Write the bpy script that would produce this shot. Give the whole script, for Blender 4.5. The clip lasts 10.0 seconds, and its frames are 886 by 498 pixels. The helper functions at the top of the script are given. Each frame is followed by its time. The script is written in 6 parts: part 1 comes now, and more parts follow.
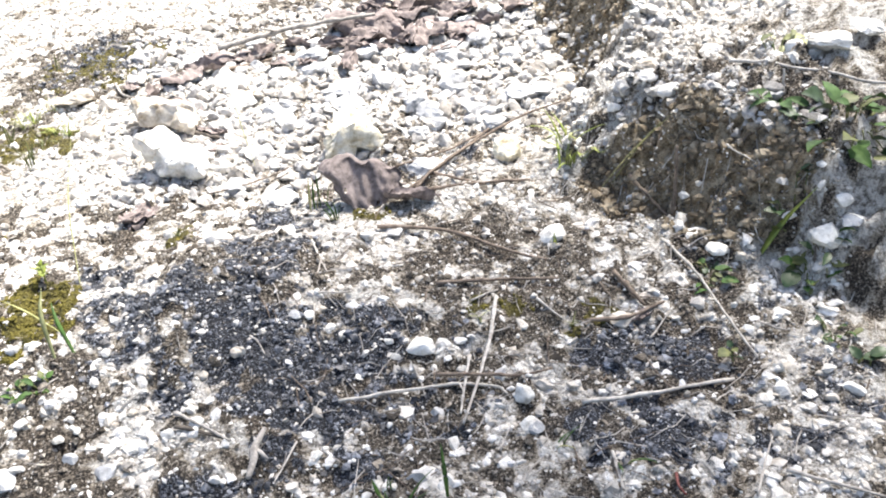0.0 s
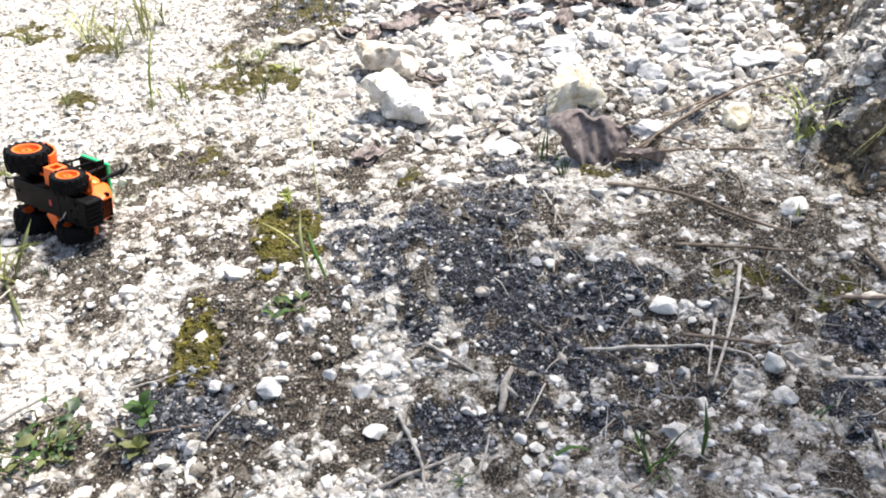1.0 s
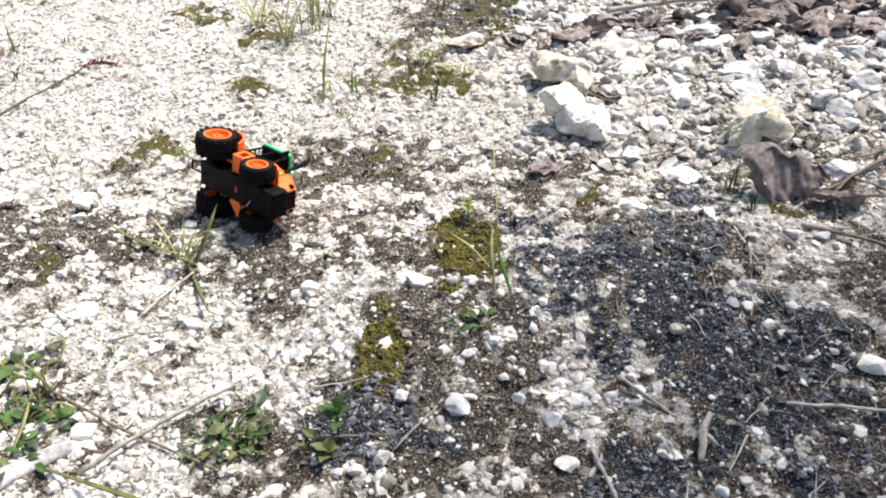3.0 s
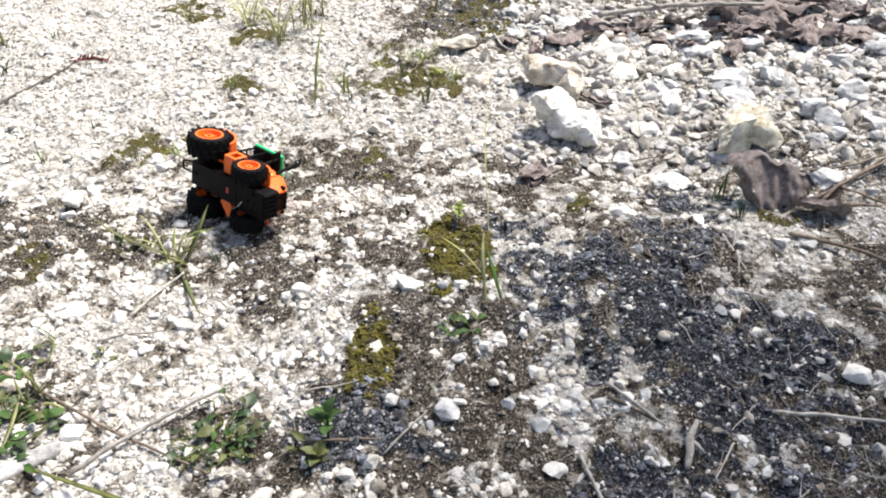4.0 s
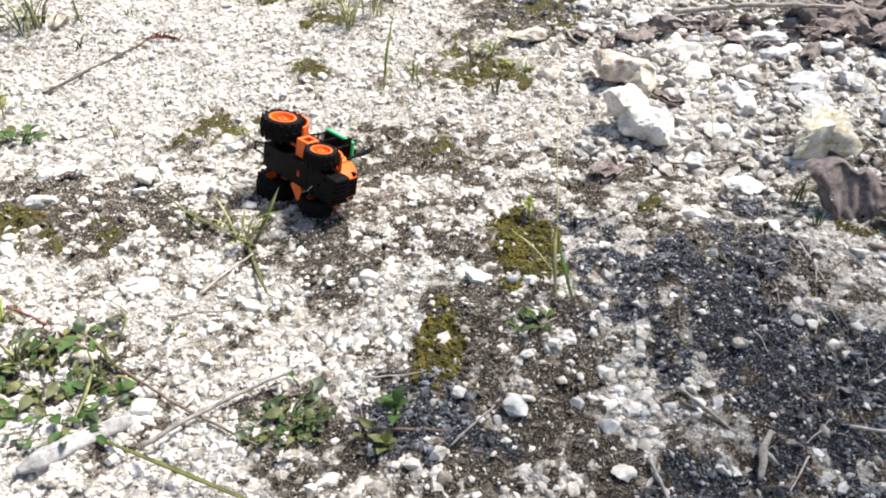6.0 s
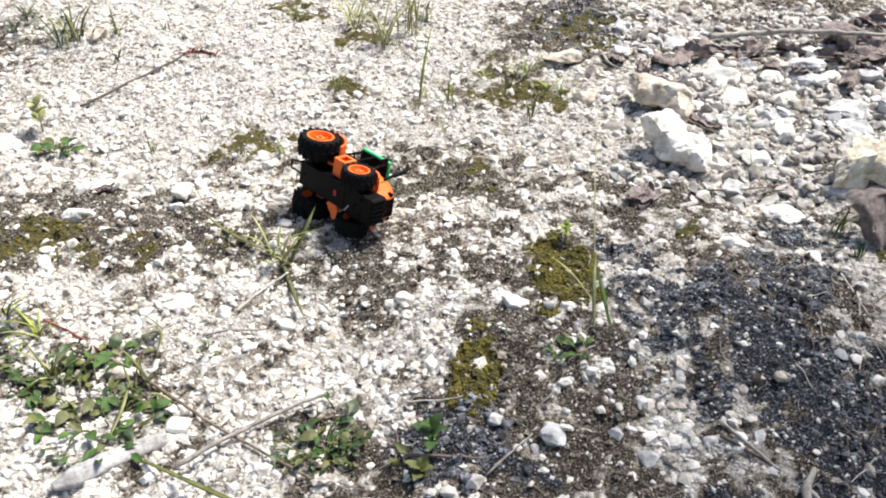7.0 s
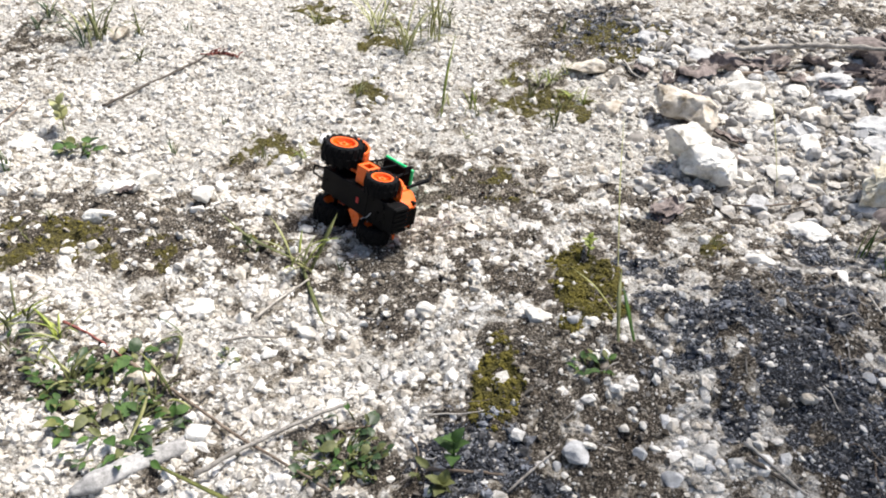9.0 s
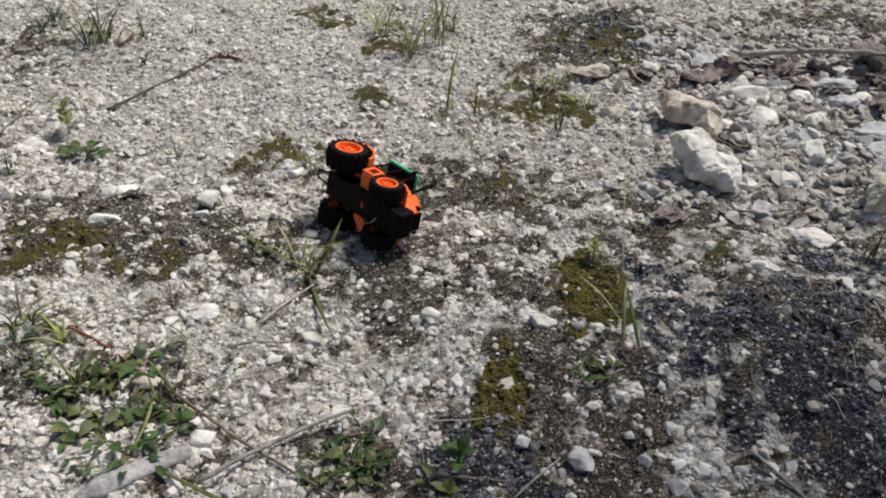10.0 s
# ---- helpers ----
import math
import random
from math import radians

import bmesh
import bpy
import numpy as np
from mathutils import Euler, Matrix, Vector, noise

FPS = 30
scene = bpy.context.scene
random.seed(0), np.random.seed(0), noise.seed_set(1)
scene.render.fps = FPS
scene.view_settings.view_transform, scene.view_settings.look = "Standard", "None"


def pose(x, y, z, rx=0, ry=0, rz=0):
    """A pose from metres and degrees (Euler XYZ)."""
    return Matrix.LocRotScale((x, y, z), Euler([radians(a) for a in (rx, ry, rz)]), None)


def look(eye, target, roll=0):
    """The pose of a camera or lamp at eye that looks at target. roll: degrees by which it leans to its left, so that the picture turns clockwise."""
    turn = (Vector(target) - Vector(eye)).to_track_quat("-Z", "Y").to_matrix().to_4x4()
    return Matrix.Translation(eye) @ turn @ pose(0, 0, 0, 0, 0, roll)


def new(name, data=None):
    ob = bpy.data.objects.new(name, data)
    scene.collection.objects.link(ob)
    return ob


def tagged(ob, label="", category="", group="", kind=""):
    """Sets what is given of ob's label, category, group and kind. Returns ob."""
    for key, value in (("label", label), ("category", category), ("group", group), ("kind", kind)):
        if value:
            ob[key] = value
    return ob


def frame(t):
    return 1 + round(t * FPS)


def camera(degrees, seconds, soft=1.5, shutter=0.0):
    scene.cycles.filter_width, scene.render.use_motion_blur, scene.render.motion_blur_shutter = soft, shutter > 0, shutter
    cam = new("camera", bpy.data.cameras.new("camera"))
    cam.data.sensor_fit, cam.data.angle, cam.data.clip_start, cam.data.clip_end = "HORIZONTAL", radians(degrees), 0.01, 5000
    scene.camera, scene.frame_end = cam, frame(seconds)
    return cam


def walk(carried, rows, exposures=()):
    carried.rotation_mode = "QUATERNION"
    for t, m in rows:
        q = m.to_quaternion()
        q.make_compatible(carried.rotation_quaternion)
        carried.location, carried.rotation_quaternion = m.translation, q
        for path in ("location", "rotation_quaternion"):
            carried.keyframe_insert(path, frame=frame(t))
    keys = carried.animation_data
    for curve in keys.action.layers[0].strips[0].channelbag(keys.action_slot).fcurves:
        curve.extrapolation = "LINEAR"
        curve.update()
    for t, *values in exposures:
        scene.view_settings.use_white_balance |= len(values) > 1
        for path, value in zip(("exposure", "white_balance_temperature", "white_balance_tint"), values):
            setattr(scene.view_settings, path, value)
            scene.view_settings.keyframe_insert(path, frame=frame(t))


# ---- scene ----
cam = camera(54.5, 10.0, soft=1.9)
PATH = [
    (0, (0.259, -0.205, 0.48), (0.706, 1.444, -0.561), -6.0),
    (0.5, (0.188, -0.198, 0.479), (0.482, 1.468, -0.587), -5.1),
    (1, (0.134, -0.191, 0.481), (0.308, 1.482, -0.601), -5.5),
    (1.5, (0.095, -0.181, 0.486), (0.192, 1.497, -0.597), -5.1),
    (2, (0.064, -0.168, 0.493), (0.115, 1.516, -0.584), -4.4),
    (2.5, (0.039, -0.16, 0.498), (0.041, 1.528, -0.576), -3.3),
    (2.7, (0.033, -0.156, 0.495), (0.026, 1.531, -0.579), -3.2),
    (4, (0.024, -0.152, 0.505), (0.05, 1.528, -0.581), -1.6),
    (4.5, (0.024, -0.153, 0.506), (0.023, 1.53, -0.575), -1.6),
    (5, (0.016, -0.151, 0.504), (0.004, 1.521, -0.593), -1.2),
    (5.5, (0.004, -0.149, 0.503), (-0.032, 1.512, -0.609), -0.8),
    (7, (-0.027, -0.138, 0.508), (-0.134, 1.546, -0.566), 0.1),
    (7.5, (-0.035, -0.133, 0.511), (-0.148, 1.547, -0.567), 0.5),
    (8, (-0.038, -0.13, 0.514), (-0.164, 1.55, -0.565), 0.7),
    (8.5, (-0.041, -0.129, 0.514), (-0.161, 1.556, -0.557), 1.1),
    (9, (-0.042, -0.128, 0.511), (-0.17, 1.557, -0.559), 1.1),
    (9.5, (-0.043, -0.127, 0.513), (-0.176, 1.557, -0.558), 1.2),
    (10, (-0.046, -0.126, 0.515), (-0.177, 1.56, -0.553), 1.2),
]
walk(cam, [(t, look(eye, target, roll)) for t, eye, target, roll in PATH], [(0, 1.68), (0.5, 1.44), (1, 1.2), (1.5, 1.1), (2.5, 0.95), (5.5, 0.84), (7.5, 0.75), (8.5, 0.69), (9.4, 0.49), (9.7, 0.14), (10, -0.31)])

# ---- light ----
SUN_UP, SUN_TURN = radians(62), radians(55)   # high sun behind thin cloud, from the bank's side
world = bpy.data.worlds.new("sky")
scene.world = world
world.use_nodes = True
wn = world.node_tree.nodes
sky = wn.new("ShaderNodeTexSky")
sky.sky_type, sky.sun_disc, sky.sun_elevation, sky.sun_rotation = "NISHITA", False, SUN_UP, SUN_TURN
sky.dust_density, sky.air_density = 3.0, 1.0
world.node_tree.links.new(sky.outputs[0], wn["Background"].inputs[0])
wn["Background"].inputs[1].default_value = 0.095
sun = new("sun", bpy.data.lights.new("sun", "SUN"))
sun.data.energy, sun.data.angle, sun.data.color = 4.9, radians(15), (1.0, 0.955, 0.895)
sun.matrix_world = look((math.sin(SUN_TURN) * math.cos(SUN_UP) * 20, math.cos(SUN_TURN) * math.cos(SUN_UP) * 20, math.sin(SUN_UP) * 20), (0, 0, 0))


# ---- lie of the land ----
def smooth(a, b, v):
    u = np.clip((v - a) / (b - a), 0.0, 1.0)
    return u * u * (3 - 2 * u)


def bump(x, y, cx, cy, rx, ry):
    return np.exp(-(((x - cx) / rx) ** 2 + ((y - cy) / ry) ** 2))


def value_noise(x, y, scale, seed):
    """Smooth random values in 0..1 on the plan."""
    x, y = np.asarray(x, float) * scale, np.asarray(y, float) * scale
    xi, yi = np.floor(x).astype(np.int64), np.floor(y).astype(np.int64)
    fx, fy = x - xi, y - yi
    fx, fy = fx * fx * (3 - 2 * fx), fy * fy * (3 - 2 * fy)

    def lattice(a, b):
        h = (a * 374761393 + b * 668265263 + seed * 974634777) & 0xFFFFFFFF
        h = ((h ^ (h >> 13)) * 1274126177) & 0xFFFFFFFF
        return ((h ^ (h >> 16)) & 0xFFFF) / 65535.0

    return (lattice(xi, yi) * (1 - fx) + lattice(xi + 1, yi) * fx) * (1 - fy) + (lattice(xi, yi + 1) * (1 - fx) + lattice(xi + 1, yi + 1) * fx) * fy


def fractal(x, y, scale, seed, octaves=3):
    total, weight = 0.0, 0.0
    for k in range(octaves):
        total = total + value_noise(x, y, scale * 2.03 ** k, seed + 11 * k) * 0.5 ** k
        weight += 0.5 ** k
    return total / weight


def bank_side(x, y):
    """Distance past the foot of the cut bank; negative on the open ground."""
    edge = np.interp(y, [-40, 0.1, 0.3, 0.38, 0.45, 0.55, 0.66, 0.75, 0.85, 0.93, 1.2, 1.7, 40], [1.4, 0.96, 0.82, 0.765, 0.72, 0.675, 0.645, 0.69, 0.76, 0.795, 0.85, 1.0, 1.2])
    return x - edge


def base_height(x, y):
    """A gentle rise, a hump, a hollow, and a cut bank on one side."""
    x, y = np.asarray(x, float), np.asarray(y, float)
    z = np.interp(y, [-40, 0, 0.3, 0.5, 0.8, 1.05, 1.2, 2.2, 40], [-0.05, -0.05, -0.032, -0.006, 0.006, 0.03, 0.045, 0.06, 0.06])
    z = z + 0.03 * bump(x, y, 0.22, 0.56, 0.13, 0.11) + 0.014 * bump(x, y, 0.02, 0.53, 0.09, 0.10) - 0.022 * bump(x, y, -0.22, 0.50, 0.16, 0.10)
    z = z - 0.022 * bump(x, y, 0.33, 0.83, 0.12, 0.09)
    s = bank_side(x, y)
    tall = 0.105 - 0.035 * smooth(0.56, 0.7, y) * (1 - smooth(0.8, 0.9, y)) + 0.05 * smooth(0.8, 0.95, y)
    return z + tall * smooth(0.0, 0.105, s) + 0.06 * smooth(0.1, 0.5, s) + 0.3 * smooth(0.6, 6.0, s)


# "dark" holds dark soil and also the near right shade, put into colour
PATCHES = {"soil": [], "dark": [], "moss": [], "chalk": []}


def patch(kind, x, y, rx, ry, strength):
    PATCHES[kind].append((x, y, rx, ry, strength))


patch("soil", -0.003, 0.488, 0.078, 0.144, 1.0)
patch("soil", -0.128, 0.619, 0.078, 0.083, 0.5)
patch("soil", -0.198, 0.716, 0.098, 0.070, 0.4)
patch("soil", -0.487, 0.683, 0.181, 0.086, 0.75)
patch("soil", -0.358, 0.869, 0.030, 0.057, 0.9)
patch("soil", -0.073, 0.818, 0.077, 0.071, 0.6)
patch("soil", 0.109, 1.316, 0.143, 0.157, 1.0)
patch("soil", -0.021, 1.063, 0.066, 0.114, 0.55)
patch("soil", -0.382, 1.351, 0.070, 0.085, 0.9)
patch("soil", -0.240, 1.268, 0.057, 0.148, 0.6)
patch("soil", -0.745, 1.155, 0.113, 0.118, 0.5)
patch("soil", -0.156, 0.372, 0.047, 0.037, 0.6)
patch("soil", -0.408, 0.426, 0.066, 0.071, 0.5)
patch("soil", 0.128, 0.752, 0.099, 0.079, 0.5)
patch("soil", 0.507, 1.371, 0.145, 0.189, 0.5)
patch("soil", -0.247, 1.020, 0.045, 0.051, 0.5)
patch("soil", 0.263, 0.553, 0.129, 0.075, 0.75)
patch("soil", 0.146, 0.358, 0.072, 0.047, 0.5)
patch("soil", 0.684, 0.261, 0.098, 0.117, 0.4)
patch("soil", 0.566, 0.207, 0.134, 0.046, 0.4)
# weak dark patches that paint shade over the gravel near the bank
patch("dark", 0.697, 0.278, 0.088, 0.111, 0.2)
patch("dark", 0.596, 0.213, 0.127, 0.051, 0.25)
# ground under the far right leaf pile, its shade painted as dark soil
patch("soil", 0.689, 1.135, 0.097, 0.128, 0.9)
patch("dark", 0.698, 1.155, 0.089, 0.109, 0.5)
patch("dark", 0.340, 0.724, 0.064, 0.075, 0.4)
patch("soil", 0.257, 0.533, 0.084, 0.165, 0.85)
patch("dark", 0.300, 0.621, 0.072, 0.106, 0.45)
patch("dark", -0.048, 0.380, 0.047, 0.051, 0.65)
patch("soil", 0.830, 0.527, 0.152, 0.100, 0.6)
patch("chalk", 0.100, 0.413, 0.043, 0.030, 0.55)
patch("soil", 0.176, 0.332, 0.160, 0.035, 0.75)
patch("dark", 0.219, 0.320, 0.126, 0.029, 0.5)
patch("soil", 0.002, 0.374, 0.041, 0.068, 0.8)
patch("dark", 0.016, 0.351, 0.033, 0.033, 0.35)
patch("soil", 0.466, 0.253, 0.068, 0.036, 0.4)
patch("moss", -0.012, 1.063, 0.070, 0.105, 0.32)
patch("moss", -0.073, 0.818, 0.070, 0.058, 0.3)
patch("moss", -0.334, 0.678, 0.096, 0.033, 0.3)
patch("moss", 0.413, 0.682, 0.026, 0.029, 0.4)
patch("dark", 0.246, 0.410, 0.061, 0.054, 0.6)
patch("chalk", -0.491, 1.141, 0.311, 0.143, 0.7)
patch("chalk", -0.305, 1.104, 0.129, 0.116, 0.5)
patch("chalk", -0.042, 0.561, 0.056, 0.032, 0.75)
patch("chalk", -0.077, 0.502, 0.024, 0.064, 0.7)
patch("chalk", 0.201, 0.367, 0.037, 0.021, 0.5)
patch("chalk", 0.131, 0.434, 0.031, 0.056, 0.6)
patch("chalk", 0.163, 0.383, 0.071, 0.043, 0.7)
patch("chalk", 0.300, 0.344, 0.062, 0.033, 0.4)
patch("chalk", 0.357, 0.531, 0.086, 0.059, 0.4)
patch("moss", -0.469, 0.639, 0.093, 0.045, 0.35)
patch("chalk", -0.110, 0.569, 0.031, 0.028, 0.6)
patch("soil", 0.340, 0.351, 0.145, 0.095, 0.75)
patch("soil", 0.487, 0.515, 0.100, 0.098, 0.6)
patch("soil", 0.576, 0.365, 0.119, 0.115, 0.65)
patch("soil", 0.752, 0.450, 0.118, 0.028, 0.9)
patch("soil", 0.465, 0.442, 0.055, 0.060, 0.6)
patch("soil", 0.554, 0.510, 0.104, 0.076, 0.5)
patch("soil", 0.044, 0.633, 0.035, 0.078, 0.7)
# dark soil, spread wider to carry the shade at near right
patch("dark", 0.222, 0.495, 0.108, 0.12, 0.6)
patch("dark", 0.260, 0.431, 0.072, 0.084, 1.0)
patch("dark", 0.148, 0.558, 0.068, 0.095, 0.3)
patch("dark", 0.104, 0.647, 0.042, 0.044, 0.35)
patch("dark", -0.087, 0.395, 0.034, 0.037, 0.6)
patch("dark", 0.119, 1.317, 0.124, 0.130, 0.45)
patch("dark", -0.179, 0.561, 0.034, 0.035, 0.15)
patch("dark", 0.316, 0.433, 0.104, 0.055, 0.55)
patch("dark", 0.336, 0.339, 0.100, 0.049, 0.45)
patch("dark", 0.587, 0.353, 0.065, 0.044, 0.6)
patch("dark", 0.756, 0.458, 0.097, 0.014, 0.9)
patch("dark", 0.619, 0.318, 0.041, 0.024, 0.7)
patch("dark", 0.525, 0.269, 0.071, 0.051, 0.45)
patch("moss", 0.043, 0.604, 0.040, 0.062, 1.0)
patch("moss", -0.033, 0.481, 0.029, 0.058, 0.95)
patch("moss", -0.352, 0.876, 0.033, 0.050, 0.8)
patch("moss", 0.036, 1.033, 0.061, 0.050, 0.7)
patch("moss", -0.535, 0.643, 0.078, 0.053, 0.55)
patch("moss", -0.242, 1.039, 0.037, 0.052, 0.5)
patch("moss", 0.126, 1.290, 0.118, 0.110, 0.55)
patch("moss", -0.382, 1.351, 0.060, 0.078, 0.5)
patch("moss", -0.237, 1.240, 0.056, 0.115, 0.45)
patch("moss", -0.275, 0.906, 0.053, 0.036, 0.35)
patch("moss", 0.197, 0.706, 0.023, 0.035, 0.7)
patch("moss", 0.472, 0.431, 0.038, 0.019, 0.5)
patch("moss", 0.551, 0.408, 0.038, 0.023, 0.35)
# chalk field far left, cleared of soil to paint in strong sunlight
patch("chalk", -0.40, 1.22, 0.42, 0.30, 1.0)
patch("chalk", -0.45, 0.95, 0.25, 0.12, 0.7)
patch("soil", -0.02, 0.70, 0.16, 0.07, 0.35)
patch("soil", -0.12, 0.60, 0.10, 0.08, 0.2)
patch("soil", 0.10, 0.42, 0.10, 0.10, 0.45)
patch("soil", -0.30, 0.68, 0.20, 0.06, 0.35)
patch("soil", 0.02, 0.42, 0.08, 0.08, 0.5)
# dark litter ground at far right, with shade put into the colour
patch("soil", 0.56, 1.24, 0.22, 0.10, 0.8)
patch("dark", 0.62, 1.20, 0.14, 0.08, 0.5)
patch("soil", -0.16, 0.83, 0.18, 0.06, 0.4)
patch("soil", -0.10, 0.36, 0.10, 0.06, 0.65)
patch("dark", -0.06, 0.41, 0.05, 0.06, 0.4)
patch("soil", 0.42, 0.80, 0.16, 0.08, 0.6)
patch("dark", 0.50, 0.76, 0.10, 0.06, 0.45)
patch("soil", 0.50, 0.97, 0.16, 0.11, 0.7)
# extra dark cover near right, shade put into the ground colour
patch("dark", 0.26, 0.365, 0.09, 0.05, 0.3)
patch("soil", 0.20, 0.80, 0.10, 0.06, 0.45)
patch("dark", 0.33, 0.41, 0.13, 0.06, 0.3)
patch("dark", 0.24, 0.45, 0.09, 0.08, 0.2)
patch("chalk", 0.10, 0.94, 0.22, 0.10, 0.6)
patch("chalk", 0.38, 0.95, 0.25, 0.14, 0.6)


def bank_face(x, y):
    """The bare cut face of the bank, 0 to 1."""
    s = bank_side(x, y)
    face = smooth(-0.03, 0.02, s) * (1 - smooth(0.07, 0.13, s))
    return face * (0.3 + 0.7 * smooth(0.38, 0.47, y)) * (1 - smooth(0.57, 0.68, y) * (1 - smooth(0.8, 0.9, y)))


def cover(kind, x, y):
    """How much of the ground at (x, y) is bare soil, dark crust with painted shade, or moss, 0 to 1, with ragged edges.
    """
    x, y = np.asarray(x, float), np.asarray(y, float)
    wx, wy = x + 0.05 * (fractal(x, y, 14, 3) - 0.5), y + 0.07 * (fractal(x, y, 14, 8) - 0.5)
    left = np.ones(np.shape(x)) * (0.84 if kind == "soil" else 1.0)
    for px, py, rx, ry, strength in PATCHES[kind]:
        d = np.sqrt(((wx - px) / rx) ** 2 + ((wy - py) / ry) ** 2)
        left = left * (1 - strength * (1 - smooth(0.3, 1.4, d)))
    value = 1 - left
    if kind in ("soil", "dark"):
        for px, py, rx, ry, strength in PATCHES["chalk"]:
            d = np.sqrt(((wx - px) / rx) ** 2 + ((wy - py) / ry) ** 2)
            value = value * (1 - strength * (1 - smooth(0.3, 1.3, d)))
    if kind == "soil":
        value = 1 - (1 - value) * (1 - 0.95 * bank_face(x, y))
    return np.clip(value + (1.5 * (fractal(x, y, 30, 21 + ord(kind[0]), 3) - 0.5) + 1.9 * (fractal(x, y, 85, 5 + ord(kind[0]), 3) - 0.5)) * (0.2 + smooth(0.02, 0.35, value)) * (1 - smooth(2.0, 4.0, np.hypot(x, y - 0.8))), 0, 1)


def height(x, y):
    """The ground with its lumps and crumbs."""
    x, y = np.asarray(x, float), np.asarray(y, float)
    s = bank_side(x, y)
    near = 1 - smooth(2.5, 6.0, np.hypot(x, y - 0.8))
    rough = smooth(-0.04, 0.03, s) * (1 - 0.6 * smooth(0.12, 0.3, s))
    z = base_height(x, y) + 0.014 * (fractal(x, y, 9, 1) - 0.5) + near * (0.014 * (fractal(x, y, 45, 2) - 0.5) + 0.005 * (value_noise(x, y, 120, 5) - 0.5))
    crag = 1 - np.abs(2 * fractal(x + 0.3 * y, y, 16, 31, 4) - 1)
    bare = smooth(0.25, 0.6, cover("soil", x, y))
    flakes = np.abs(2 * fractal(x, y + 0.4 * x, 70, 51, 2) - 1)
    z = z + near * bare * (0.007 * (0.35 - flakes) + 0.004 * (value_noise(x, y, 170, 57) - 0.5))
    return z + near * rough * (0.06 * (crag - 0.6) + 0.035 * (fractal(x, y, 42, 9) - 0.5))


def ground_z(x, y):
    return float(height(np.array([x]), np.array([y]))[0])


# ---- materials ----
def material(name, roughness=0.8, metallic=0.0):
    m = bpy.data.materials.new(name)
    m.use_nodes = True
    b = m.node_tree.nodes["Principled BSDF"]
    b.inputs["Roughness"].default_value, b.inputs["Metallic"].default_value = roughness, metallic
    return m, m.node_tree.nodes, m.node_tree.links, b


def noise_node(n, l, scale, detail=4.0, where=None, rough=0.6):
    t = n.new("ShaderNodeTexNoise")
    t.inputs["Scale"].default_value, t.inputs["Detail"].default_value, t.inputs["Roughness"].default_value = scale, detail, rough
    if where is not None:
        l.new(where, t.inputs["Vector"])
    return t


def ramp(n, l, fac, stops):
    r = n.new("ShaderNodeValToRGB")
    while len(r.color_ramp.elements) < len(stops):
        r.color_ramp.elements.new(0.5)
    for e, (p, c) in zip(r.color_ramp.elements, stops):
        e.position, e.color = p, (*c, 1) if len(c) == 3 else c
    l.new(fac, r.inputs[0])
    return r.outputs[0]


def mixed(n, l, fac, a, b, mode="MIX"):
    x = n.new("ShaderNodeMix")
    x.data_type, x.blend_type = "RGBA", mode
    for socket, value in ((x.inputs["Factor"], fac), (x.inputs["A"], a), (x.inputs["B"], b)):
        if isinstance(value, (int, float)):
            socket.default_value = value
        elif isinstance(value, tuple):
            socket.default_value = (*value, 1)
        else:
            l.new(value, socket)
    return x.outputs["Result"]


def relief(n, l, bsdf, sources, distance):
    """Bump from (output, weight) pairs added up."""
    total = None
    for out, weight in sources:
        k = n.new("ShaderNodeMath")
        k.operation = "MULTIPLY_ADD"
        l.new(out, k.inputs[0])
        k.inputs[1].default_value = weight
        if total is not None:
            l.new(total, k.inputs[2])
        else:
            k.inputs[2].default_value = 0
        total = k.outputs[0]
    b = n.new("ShaderNodeBump")
    b.inputs["Distance"].default_value = distance
    l.new(total, b.inputs["Height"])
    l.new(b.outputs[0], bsdf.inputs["Normal"])


